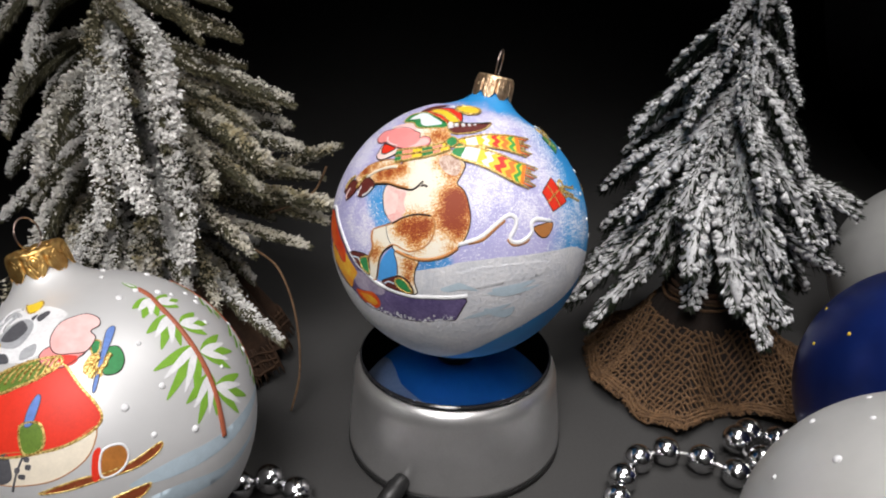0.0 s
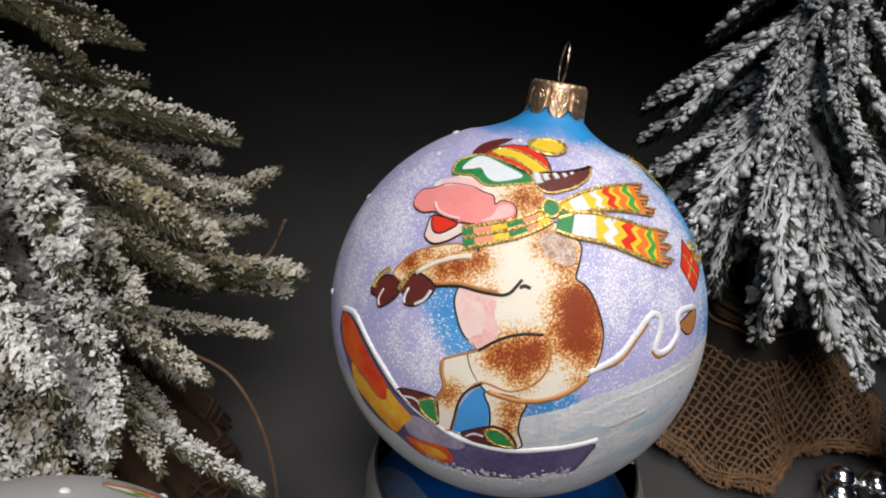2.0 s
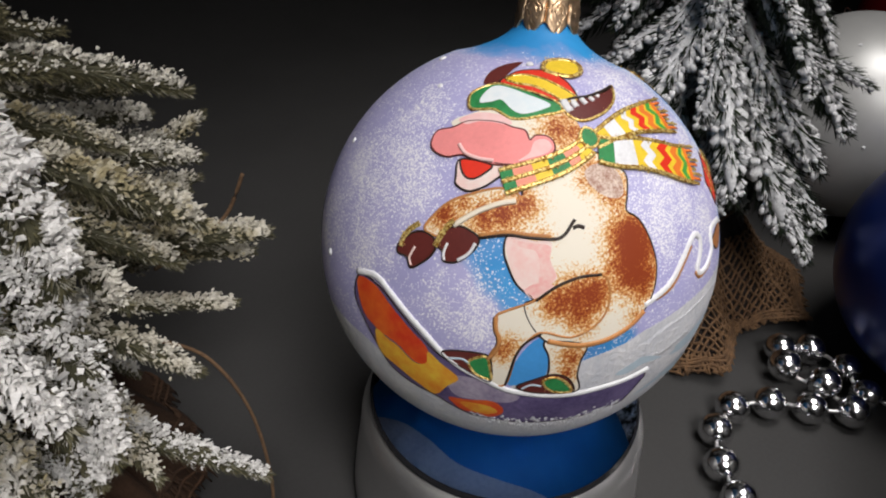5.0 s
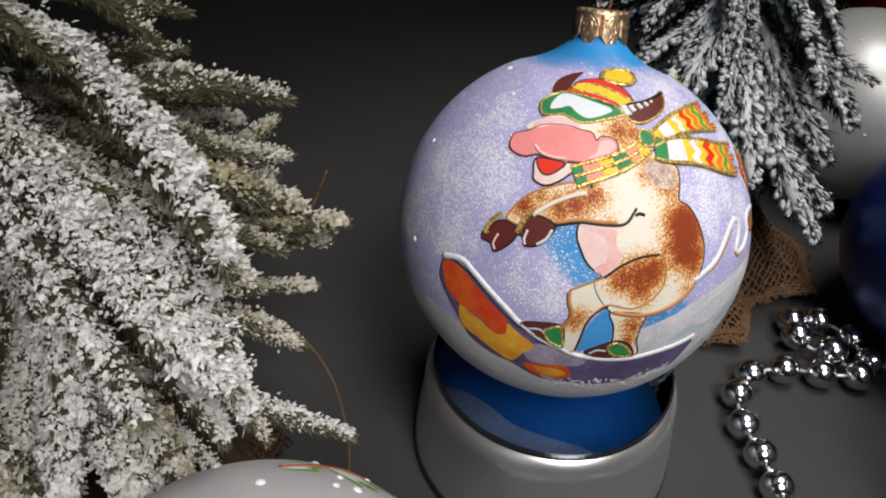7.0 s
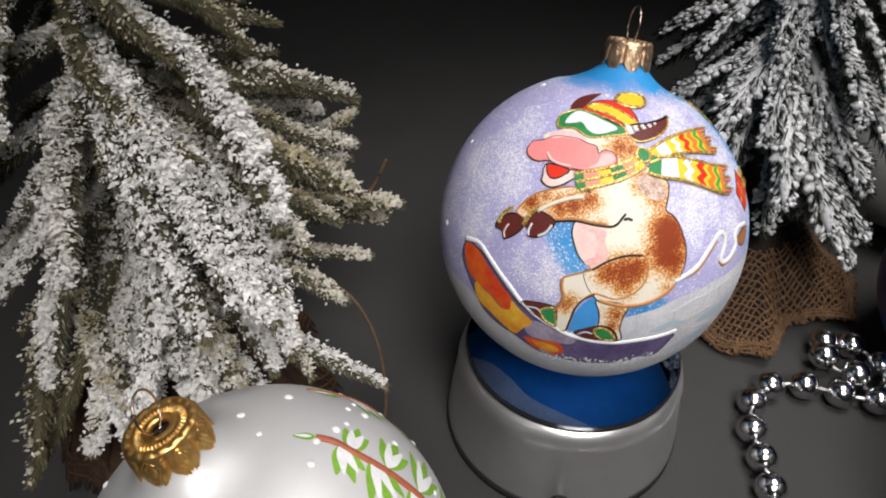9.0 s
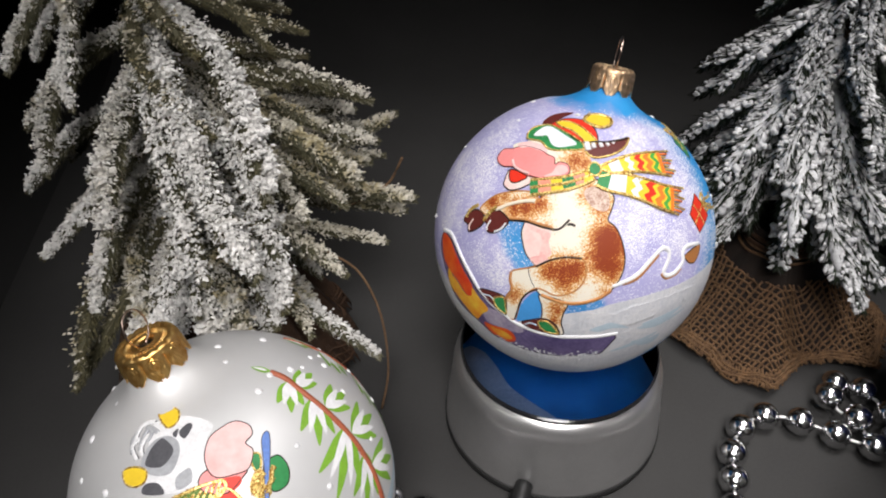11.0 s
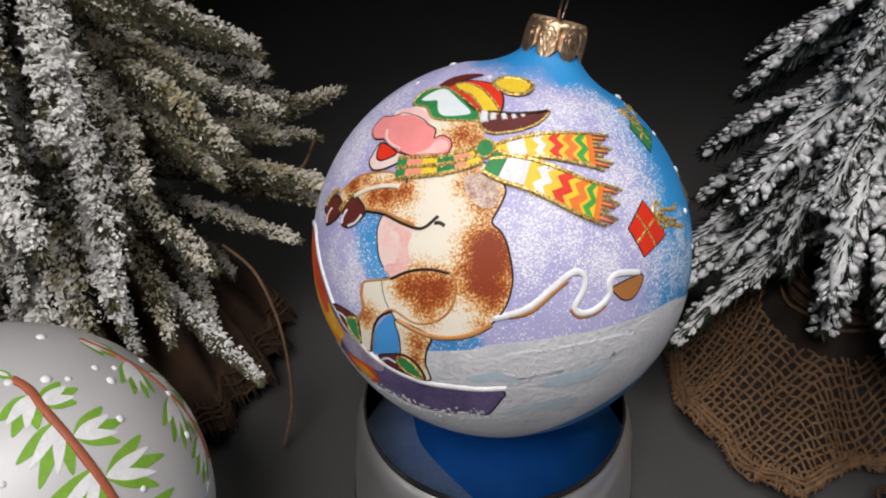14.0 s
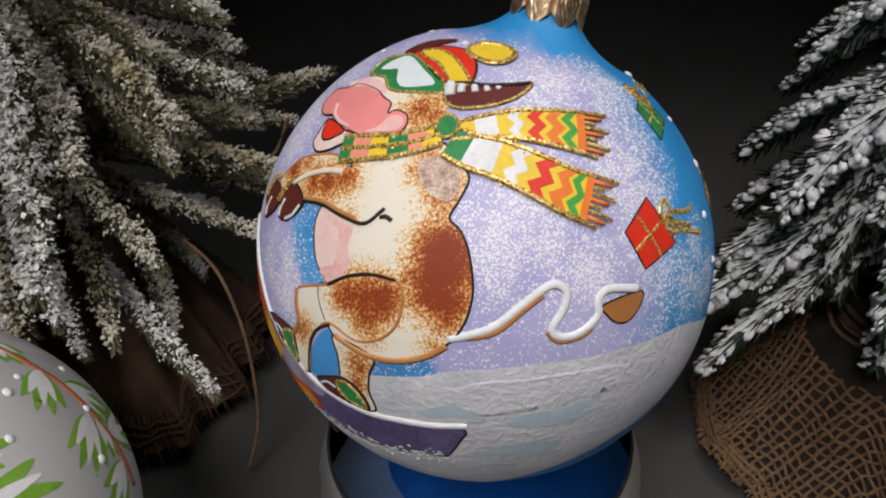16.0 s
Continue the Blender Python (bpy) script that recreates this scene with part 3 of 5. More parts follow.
def turntable():
    root = thing("display_turntable", (0, 0, 0), "round silver plastic display turntable with a mirrored top", "turntable")
    prof = [(0.02, 0.0022), (0.0455, 0.0022), (0.0453, 0.005), (0.0446, 0.013), (0.0437, 0.021), (0.0428, 0.0285)]
    prof += [(0.0366 + 0.006 * math.cos(a), 0.0318 + 0.0088 * math.sin(a)) for a in np.linspace(0.08, math.pi / 2, 20)]
    part("body", lathe(prof, 128), M["silver"], root)
    part("foot_ring", lathe([(0.03, 0), (0.0452, 0), (0.0458, 0.0006), (0.0458, 0.0028), (0.0450, 0.0034), (0.03, 0.0034)], 128, True), M["rubber"], root, "black rubber foot ring")
    rim = part("disc_edge", lathe([(1e-7, DISC - 0.0022), (0.0390, DISC - 0.0022), (0.0398, DISC - 0.0016), (0.0398, DISC - 0.0006), (0.0392, DISC - 0.0001), (0.036, DISC - 0.0001), (1e-7, DISC - 0.0001)], 128), M["mirror_edge"], root, "black bevelled edge", False)
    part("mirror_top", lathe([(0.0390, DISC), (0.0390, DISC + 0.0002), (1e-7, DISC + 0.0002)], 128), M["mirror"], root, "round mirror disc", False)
    part("hub", lathe([(0.0, DISC + 0.0003), (0.0085, DISC + 0.0003), (0.0085, DISC + 0.0022), (0.0078, DISC + 0.0032), (0.004, DISC + 0.0022), (1e-7, DISC + 0.002)], 48), M["rubber"], root, "small black rubber hub")
    a = radians(-117)
    out = Vector((math.cos(a), math.sin(a), 0))
    plug = part("power_plug", tube([out * 0.043 + Vector((0, 0, 0.0075)), out * 0.0475 + Vector((0, 0, 0.0075)), out * 0.049 + Vector((0, 0, 0.0073)), out * 0.0585 + Vector((0, 0, 0.0066))], [0.0035, 0.0035, 0.0042, 0.0036], 14), M["rubber"], root, "black power plug")
    cord = [out * 0.057 + Vector((0, 0, 0.0065)), out * 0.075 + Vector((-0.003, 0, 0.003)), out * 0.1 + Vector((-0.012, -0.01, 0.0021)), out * 0.16 + Vector((-0.01, -0.05, 0.0021)), out * 0.3 + Vector((0.05, -0.1, 0.0021))]
    part("cable", tube(smooth_line(cord, 8), 0.0018, 8), M["rubber"], plug)
    return root


turntable()

# ---- the blue bauble ----
R = 0.05
NECK = direction(46.4, 70)
blue = bauble("painted_bauble", (0.0006, 0.0044, 0.0953), R, NECK, M["lacquer"], M["rose_gold"],
              "matt blue and lilac glass bauble with bright painted shapes", 72, 0.0064, 0.77, 1.208)
blue.rotation_euler.z = radians(4.0)
P = blue
HILL_TOP = [(-130.2, -3.7), (-126.8, -0.3), (-121.2, 2.7), (-111.8, 6.6), (-105.3, 8.4), (-99.6, 9.8), (-93.7, 11.7), (-79.9, 12.8), (-65.4, 12.1), (-51.5, 10.4), (-36.4, 6.7), (-13.5, -5.2)]
HILL_LOW = [(-6.7, -9.9), (-18, -9.6), (-26.3, -10.8), (-38.5, -14), (-49.1, -16.8), (-60.3, -20), (-76, -28), (-90, -40), (-105, -50), (-125, -55), (-150, -57), (-175, -58), (-198, -52), (-212, -38), (-210, -22), (-196, -9), (-172, -4), (-150, -8)]
dab(P, "painted_hill", HILL_TOP + HILL_LOW, M["snow"], R, 1, label="white painted snow hill")
dab(P, "raised_snow", [(-93.6, 4.8), (-93.1, 6.9), (-87.5, 8.7), (-79.3, 8.8), (-71.3, 8.9), (-63.4, 8.2), (-55.4, 6), (-59, 2.4), (-72.6, 2.9), (-83.2, 1.9), (-87.9, 1.5), (-92.3, 2.5)], M["snow"], R, 4)
for ridge, wide in (([(-93.6, 4.8), (-92.6, 7.2), (-87.5, 8.9), (-79.3, 9.1), (-71.3, 9.1), (-63.4, 8.3), (-55.4, 6.1)], 0.0006),
                    ([(-93.4, 4.4), (-91.5, 2.4), (-87.9, 1.5), (-83.2, 1.9), (-77, 2.6)], 0.0007)):
    stroke(P, "snow_ridge", line_on(ridge), M["snow"], R - 0.00045, wide * 1.9)
dab(P, "ice_streak", [(-101.7, 0.2), (-97.1, 2.5), (-93.6, 3.2), (-87.1, -0.2), (-93.5, 0.6), (-98.2, -0.8)], M["ice"], R, 5)
dab(P, "ice_streak", [(-83.5, -1.5), (-77, -0.8), (-68.2, -1.4), (-60.4, -1.7), (-68.7, -3.2), (-76.5, -3.6)], M["ice"], R, 5)
dab(P, "ice_streak", [(-84.5, -8.6), (-76.5, -10), (-71.4, -9.5), (-73.3, -14.1), (-79.6, -13)], M["ice"], R, 5)
dab(P, "ice_streak", [(-81.6, 0.2), (-74.1, 1), (-62.9, 1), (-71.1, -1.8), (-78.4, -2.1)], M["ice"], R, 5)
dab(P, "ice_streak", [(-92.4, -13.4), (-83.1, -9.3), (-72.9, -7.5), (-81.5, -11.4)], M["ice"], R, 5)
dab(P, "board_base", [(-173.2, 14.5), (-165.2, 14.8), (-158.6, 11.8), (-153, 8.5), (-146.7, 4.3), (-142, 2.4), (-135, -0.3), (-128.6, -2.9), (-123.7, -4.3), (-116.8, -5), (-110.9, -5.1), (-105.1, -4.3), (-99.2, -3.8), (-93.2, -3.2), (-91.3, -4.6), (-92.3, -7), (-94.2, -11.4), (-96, -14.5), (-100.9, -14.8), (-104.6, -16), (-110.9, -17.2), (-117.4, -17.6), (-124.2, -17.9), (-131.1, -17.3), (-137.1, -17), (-142.1, -14.7), (-147, -12.1), (-152.6, -11.3), (-160.2, -8.4), (-164.4, -3), (-169.3, 2.3), (-174, 7.8)], M["purple"], R, 2, rim=M["dark"], rim_width=0.00024, label="purple painted curved board")
dab(P, "mauve_patch", [(-143.4, -4.4), (-140.4, -0.9), (-134.7, -1), (-128.9, -3.5), (-125.3, -5), (-127.5, -7.8), (-135.1, -8.8), (-141.2, -9)], M["board_haze"], R, 3)
dab(P, "red_flame", [(-173.8, 12.9), (-167.2, 14.6), (-160.1, 11.4), (-154, 7.9), (-149.2, 4.5), (-149.2, -0.3), (-152.5, -1.5), (-157.1, 1.3), (-160.4, 2), (-164.9, 2.6), (-170.1, 5.1)], M["flame_red"], R, 3)
dab(P, "yellow_flame", [(-165, 2.2), (-160.5, 1.6), (-157.2, 0.9), (-152.6, -1.7), (-149.3, -0.3), (-148.9, 3.7), (-145.7, 1.7), (-140.7, -1.8), (-143.5, -6.2), (-146.8, -11.5), (-151.4, -9.9), (-157.9, -6.9), (-163.6, -4.6)], M["flame_gold"], R, 4)
dab(P, "orange_flame", [(-143.1, -10.9), (-138.2, -9.6), (-132.2, -8.1), (-129.1, -10.5), (-129.1, -13.9), (-132.4, -16.4), (-135.9, -15.5), (-139.8, -15.2)], M["flame_red"], R, 4)
dab(P, "yellow_flame", [(-139.9, -11.4), (-134.7, -10.3), (-131.3, -11.2), (-130.3, -13.3), (-133.5, -15), (-137.1, -14.3)], M["flame_gold"], R, 5)
stroke(P, "board_edge", line_on([(-174.3, 14.4), (-167.6, 16.9), (-162.3, 15.3), (-156.8, 12.5), (-150.4, 8.7), (-145.3, 4.9), (-139.4, 1.6), (-133.9, -0.5), (-128.9, -2.8), (-121.5, -4.1), (-113.2, -4.6), (-105.1, -3.8), (-98, -3.3), (-93.2, -2.7), (-91.1, -2.5)]), M["white"], R + 6.4e-05, 0.0008)
dab(P, "blue_shape", [(-122.5, 13.8), (-120.2, 10.9), (-119.8, 3.6), (-121.4, 2.2), (-128.2, -1.2), (-128.1, 4.6), (-125.8, 10.3)], M["blue"], R, 2)
dab(P, "cream_shape", [(-120.9, 13), (-111.1, 11.6), (-111.8, 6.9), (-112.1, 2.4), (-111, -3), (-116.7, -3.5), (-119.2, 1.3), (-119.3, 5.2), (-119.8, 8.8)], M["dabbed"], R, 3, rim=M["dark"], rim_width=0.00024)
dab(P, "cream_shape", [(-130.6, 48.8), (-119.9, 51.9), (-109.2, 56.4), (-100.2, 56.6), (-93.9, 52.4), (-91.9, 49.6), (-94.2, 45.5), (-96.3, 42), (-93.1, 39.5), (-90.9, 34.9), (-90, 28.1), (-91.6, 22.2), (-94.7, 17.8), (-99.5, 14.2), (-105.3, 12.1), (-110.9, 11.2), (-116.5, 11.8), (-121.1, 13.2), (-125.1, 17.6), (-126.9, 22), (-124.9, 23.6), (-129.3, 26.6), (-132.3, 30.9), (-133.8, 34.2), (-133.3, 37.7), (-129.1, 42.8)], M["dabbed"], R, 4, rim=M["dark"], rim_width=0.00024)
dab(P, "pink_shape", [(-133, 37.3), (-125.9, 36.8), (-121, 36.7), (-121.4, 32.7), (-119.2, 28.8), (-121.8, 26.4), (-124.3, 24), (-128.7, 26.4), (-131.7, 30.8), (-133.2, 34.3)], M["blush"], R, 5)
dab(P, "pink_shape", [(-131.7, 36.4), (-126.5, 36.3), (-121.3, 35.8), (-121.2, 32.8), (-119.5, 29.1), (-121.2, 27.1), (-123.7, 27), (-123.9, 31.4), (-125.2, 34.5), (-129.1, 35.1)], M["rose"], R, 6)
dab(P, "pink_shape", [(-127.3, 25.3), (-125, 27.1), (-121.6, 27.5), (-119.9, 26.6), (-122.7, 24.9), (-124.7, 23.7)], M["rose"], R, 6)
dab(P, "cream_shape", [(-124.3, 23.3), (-118.7, 26.9), (-113.3, 28.6), (-107.2, 28.7), (-105.3, 26.2), (-105.6, 21.1), (-108.6, 16.8), (-114.8, 14), (-122.1, 15.4), (-125.6, 12.5), (-127.6, 8.7), (-129.3, -0.9), (-133.4, -0.4), (-133.1, 3.2), (-133.7, 7.5), (-131.9, 11.9), (-132.8, 15.1), (-133.3, 18.4), (-131.1, 20.1)], M["dabbed"], R, 6, rim=M["tan"], rim_width=0.0003)
stroke(P, "dark_line", line_on([(-124.2, 23.2), (-119.3, 26.6), (-113.3, 28.6), (-107.2, 28.7)]), M["dark"], R + 0.00032, 0.00032)
stroke(P, "dark_line", line_on([(-122.1, 15.1), (-125.6, 12.5), (-127.6, 8.7), (-128.4, 4.1), (-129.2, -0.8)]), M["dark"], R + 0.00032, 0.00028)
stroke(P, "tan_line", line_on([(-133.4, 18.3), (-133.1, 15.4), (-131.9, 12.2), (-132.6, 9), (-134, 6.8)]), M["tan"], R + 0.00032, 0.0005)
stroke(P, "tan_line", line_on([(-120.5, 13.1), (-115.4, 12), (-110.9, 11.5), (-105.2, 12.2), (-99.5, 14.3), (-95.3, 17.1)]), M["tan"], R + 0.000256, 0.0006)
dab(P, "maroon_shape", [(-145.3, 5.4), (-141.2, 7.2), (-134.8, 7.9), (-133.2, 5.9), (-132.8, -0.2), (-135.9, 0.5), (-140, 2.4), (-143.5, 3.5)], M["maroon"], R, 9, rim=M["dark"], rim_width=0.00024)
dab(P, "green_shape", [(-138.4, 5), (-134.5, 7.2), (-133.1, 3.2), (-132.9, 0.4), (-135.8, 1), (-137.5, 2.6)], M["green"], R, 10, rim=M["gold_line"], rim_width=0.00034)
dab(P, "maroon_shape", [(-126.4, -0.9), (-123, 1.4), (-118.3, 3.4), (-114.3, 1.8), (-112.3, -2.9), (-116.7, -3.3), (-121.4, -3), (-124.4, -2.4)], M["maroon"], R, 9, rim=M["dark"], rim_width=0.00024)
dab(P, "green_shape", [(-120.3, 1.3), (-117.7, 2.4), (-114.9, 0.7), (-113, -2.8), (-116.7, -2.8), (-119.2, -1.1)], M["green"], R, 10, rim=M["gold_line"], rim_width=0.00034)
stroke(P, "white_line", line_on([(-143.4, 4.2), (-140.3, 5.1), (-138.4, 4.4)]), M["ice"], R + 0.000448, 0.0003)
stroke(P, "white_line", line_on([(-125.2, -1.6), (-123.1, -0.1), (-120.7, -0.4)]), M["ice"], R + 0.000448, 0.0003)
dab(P, "cream_shape", [(-157.4, 33.8), (-156.1, 37.6), (-153, 41.6), (-146.8, 45), (-138.4, 47.7), (-132.1, 47), (-132.5, 45.2), (-138.3, 44.3), (-143.9, 41.1), (-147.4, 37.8), (-149.6, 34.7), (-152.9, 33.2)], M["dabbed"], R, 6, rim=M["tan"], rim_width=0.0003)
dab(P, "cream_shape", [(-149.5, 36.2), (-146.7, 39.2), (-142.7, 42.2), (-136.8, 45), (-128.9, 47.1), (-120.6, 47), (-114.7, 43.7), (-113.5, 41.6), (-115.7, 38.4), (-119, 37.4), (-123.2, 37.4), (-127.5, 37.5), (-133.6, 37.5), (-141.1, 35.7), (-144.5, 36.1)], M["dabbed"], R, 7)
stroke(P, "dark_line", line_on([(-141.1, 35.7), (-133.6, 37.5), (-127.5, 37.5), (-120.4, 37.4), (-117.4, 38.3), (-115.2, 40.5), (-114, 41.7)]), M["dark"], R + 0.000384, 0.00034)
stroke(P, "tan_line", line_on([(-141.3, 36.2), (-133.8, 38.1), (-127.7, 38.1), (-121.2, 38)]), M["tan"], R + 0.000384, 0.0004)
stroke(P, "dark_line", line_on([(-114.7, 39.8), (-113, 40.2), (-111.2, 39.7)]), M["dark"], R + 0.000256, 0.0004)
stroke(P, "white_line", line_on([(-149.2, 36.8), (-143.9, 41.1), (-137.3, 44.2), (-132.4, 45.3)]), M["cream"], R + 0.000384, 0.0006)
dab(P, "maroon_shape", [(-159.6, 32.2), (-155.5, 33), (-152.5, 31.5), (-152.8, 28.9), (-154.8, 26.2), (-157.7, 23.8), (-159.7, 25.8), (-162.8, 25.8), (-163.2, 28.1)], M["maroon"], R, 8, rim=M["dark"], rim_width=0.00024)
dab(P, "maroon_shape", [(-150.6, 35.6), (-147.2, 37.1), (-142.4, 36.3), (-140.9, 34.9), (-142.2, 32.2), (-145.4, 29.2), (-149.1, 28.4), (-150.1, 30.4), (-152.8, 31.6)], M["maroon"], R, 9, rim=M["dark"], rim_width=0.00024)
stroke(P, "glitter_cuff", line_on([(-159.3, 34.4), (-161.3, 32.3), (-162.5, 29.8), (-162.5, 27.5)]), M["gold_line"], R + 0.000448, 0.0006)
stroke(P, "glitter_cuff", line_on([(-149.4, 37.9), (-150.9, 36), (-152, 33.4), (-152.5, 31)]), M["gold_line"], R + 0.000512, 0.0006)
stroke(P, "white_line", line_on([(-158.2, 28.9), (-158.8, 26), (-157.7, 24.4)]), M["blush"], R + 0.000384, 0.00028)
stroke(P, "white_line", line_on([(-149.4, 32.6), (-149.7, 30), (-149, 28.6)]), M["white"], R + 0.000448, 0.0003)
stroke(P, "white_line", line_on([(-141.8, 34.3), (-143, 31.6), (-145.5, 29.5)]), M["white"], R + 0.000448, 0.00036)
dab(P, "cream_shape", [(-169, 58.7), (-163.9, 63.5), (-154.4, 66.9), (-142.2, 65.6), (-129.4, 67.2), (-113.2, 69), (-105.4, 65.9), (-104.1, 62.3), (-108.7, 59.1), (-114.9, 57.6), (-121, 56.1), (-130.5, 54.4), (-145.9, 56.2)], M["dabbed"], R, 7)
stroke(P, "dark_line", line_on([(-119, 57.7), (-113.7, 57.7), (-108.2, 59.1), (-104.4, 62.2)]), M["dark"], R + 0.000384, 0.00026)
dab(P, "pale_shape", [(-156.1, 51.5), (-154.5, 47.8), (-153.1, 45.9), (-148.4, 45.3), (-143.8, 47.2), (-139.7, 50.1), (-134.9, 53.4), (-140.5, 53.3), (-149.7, 52.7)], M["blush"], R, 8, rim=M["dark"], rim_width=0.00024)
dab(P, "red_shape", [(-154.7, 52.1), (-143.6, 52.6), (-145.1, 50.2), (-148.1, 48.4), (-151.2, 48.3), (-154.4, 50.2)], M["red"], R, 9, rim=M["dark"], rim_width=0.00024)
dab(P, "pink_shape", [(-166.6, 50.9), (-170.7, 52.1), (-172.5, 55.4), (-167.2, 58.1), (-161.8, 61.5), (-147.5, 63.6), (-139.8, 63.1), (-133, 62.7), (-130.2, 60.4), (-127.6, 61.7), (-121.6, 61.5), (-118.9, 59.5), (-120.1, 57.2), (-126.9, 55.5), (-133.9, 53.8), (-142.4, 52.8), (-149.3, 52.8), (-155.9, 52.9), (-161.2, 51.1)], M["pink"], R, 10, rim=M["maroon"], rim_width=0.0002)
dab(P, "pale_pink_shape", [(-167.2, 60.6), (-160.9, 64.2), (-149.1, 65.6), (-141.8, 64.7), (-142, 63.5), (-156.2, 62.4), (-162, 60.3)], M["rosy"], R, 11)
dab(P, "pale_pink_shape", [(-128, 60.1), (-122.7, 60.7), (-120.2, 59), (-122.3, 57.3), (-127.3, 56.2), (-133.8, 54.7), (-129.8, 57)], M["rosy"], R, 11)
stroke(P, "white_line", line_on([(-159.5, 55), (-154.9, 53.5), (-148.9, 53.3), (-143.2, 53.7)]), M["rosy"], R + 0.000512, 0.0004)
dab(P, "maroon_shape", [(-176.1, 72.5), (-186.8, 76.1), (-191.2, 80.7), (-180.2, 85), (-171.7, 81.4), (-167.3, 77.5), (-166.3, 74.5)], M["maroon"], R, 8)
dab(P, "red_shape", [(-166.1, 75), (-165.3, 77.9), (-158.9, 81.3), (-114.2, 83.1), (-94.3, 78.8), (-93.9, 73.9), (-97.8, 71.7), (-110, 71.7), (-120.3, 72.5), (-140.8, 75), (-156.1, 75.1)], M["red"], R, 12, rim=M["dark"], rim_width=0.00024)
dab(P, "yellow_shape", [(-163.7, 76.7), (-154.3, 79.8), (-125.3, 79.9), (-104.4, 76.3), (-96.4, 72.5), (-100.3, 71.3), (-108.9, 71.9), (-117.2, 74.3), (-134.5, 76.7), (-149.4, 76.4)], M["yellow"], R, 13, rim=M["gold_line"], rim_width=0.00034)
dab(P, "yellow_shape", [(-116.9, 83.8), (-82.9, 87), (-38.4, 84), (-42.6, 80.3), (-62.1, 78.5), (-80.6, 78.9), (-99.2, 81.2)], M["yellow"], R, 14, rim=M["gold_line"], rim_width=0.0006)
dab(P, "green_shape", [(-167.2, 64.6), (-174.5, 67.5), (-173.9, 70.9), (-164.7, 74.5), (-139.1, 74.8), (-119.8, 73), (-110.7, 70.3), (-112.8, 68.4), (-122.9, 67.5), (-133.9, 66), (-142.8, 65.4), (-153.1, 66.7), (-160.2, 65.6)], M["green"], R, 11, rim=M["gold_line"], rim_width=0.00034)
dab(P, "pale_shape", [(-164.8, 67), (-167.7, 70.6), (-163.3, 73.8), (-136.5, 73.4), (-118.7, 70.8), (-124.5, 69), (-135.2, 67.2), (-143.2, 67.8), (-153, 69.9), (-158, 68.5)], M["lens"], R, 12)
dab(P, "maroon_shape", [(-111, 71.2), (-104.3, 72.1), (-85.7, 71.5), (-69.1, 71), (-56.4, 70.4), (-67.9, 67.9), (-80.5, 66.3), (-92.2, 65.5), (-100.7, 65.3), (-106.4, 66.5), (-109.4, 68.5)], M["maroon"], R, 10, rim=M["gold_line"], rim_width=0.00034)
stroke(P, "dark_line", line_on([(-111, 71.2), (-98.8, 72), (-85.7, 71.5), (-69.1, 71), (-58.3, 70.5)]), M["dark"], R + 0.000576, 0.0004)
stroke(P, "white_line", line_on([(-108.1, 71.7), (-107.7, 70.1), (-106.1, 68.3)]), M["white"], R + 0.000384, 0.0011)
stroke(P, "white_line", line_on([(-100.9, 71.5), (-100.8, 70.4), (-100, 69.4)]), M["white"], R + 0.000384, 0.0008)
stroke(P, "white_line", line_on([(-92.8, 71.5), (-92.5, 70.6), (-92, 69.7)]), M["white"], R + 0.000384, 0.0007)
stroke(P, "white_line", line_on([(-85.4, 71.4), (-85.1, 70.5), (-84.5, 69.9)]), M["white"], R + 0.000384, 0.0006)
stroke(P, "white_line", line_on([(-78.8, 71.1), (-78, 70.7), (-77.3, 70.4)]), M["white"], R + 0.000384, 0.0005)
BAND_NECK = [(-138, 49.2), (-130.9, 51.4), (-120.4, 54), (-111.2, 56.4), (-103.8, 58.6)]
BAND_UPPER = [(-100.5, 59.1), (-87.8, 60.9), (-74, 61), (-60.6, 58.9), (-49.3, 55.6)]
BAND_LOWER = [(-99.4, 57.3), (-91.6, 55.4), (-82.1, 53.6), (-72, 49.8), (-64.2, 45.6), (-58.5, 42.8)]
striped(P, "striped_band", BAND_NECK, (0.05, 0.036),
        [(0, 1, M["orange"], 0), (0.0, 0.16, M["green"], 0), (0.16, 0.34, M["coral"], 0), (0.34, 0.48, M["yellow"], 0), (0.48, 0.66, M["green"], 0), (0.66, 0.86, M["coral"], 0), (0.86, 1.0, M["yellow"], 0)], R, 13, M["gold_line"])
stroke(P, "glitter_line", line_on(BAND_NECK), M["gold_line"], R + 0.000576, 0.0005)
STRIPES = [(0, 1, M["yellow"], 0), (0.0, 0.17, M["green"], 0), (0.17, 0.38, M["white"], 0.0), (0.46, 0.53, M["white"], 0.05), (0.6, 0.68, M["red"], 0.06), (0.73, 0.81, M["orange"], 0.06), (0.84, 0.9, M["leaf_green"], 0.06), (0.92, 1.0, M["orange"], 0.0)]
striped(P, "striped_band", BAND_UPPER, (0.028, 0.085), [STRIPES[0], (0.2, 0.36, M["white"], 0.0), *STRIPES[3:]], R, 11, M["gold_line"])
striped(P, "striped_band", BAND_LOWER, (0.055, 0.085), STRIPES, R, 14, M["gold_line"])
dab(P, "green_shape", [(-106.3, 60.9), (-103, 63.1), (-98.4, 62.2), (-97.7, 59.5), (-101.7, 57.9), (-105.3, 58.8)], M["green"], R, 18, rim=M["gold_line"], rim_width=0.00034)
dab(P, "yellow_shape", [(-108.8, 56.4), (-105, 57.8), (-103.6, 56.7), (-107.4, 54.6)], M["yellow"], R, 17)
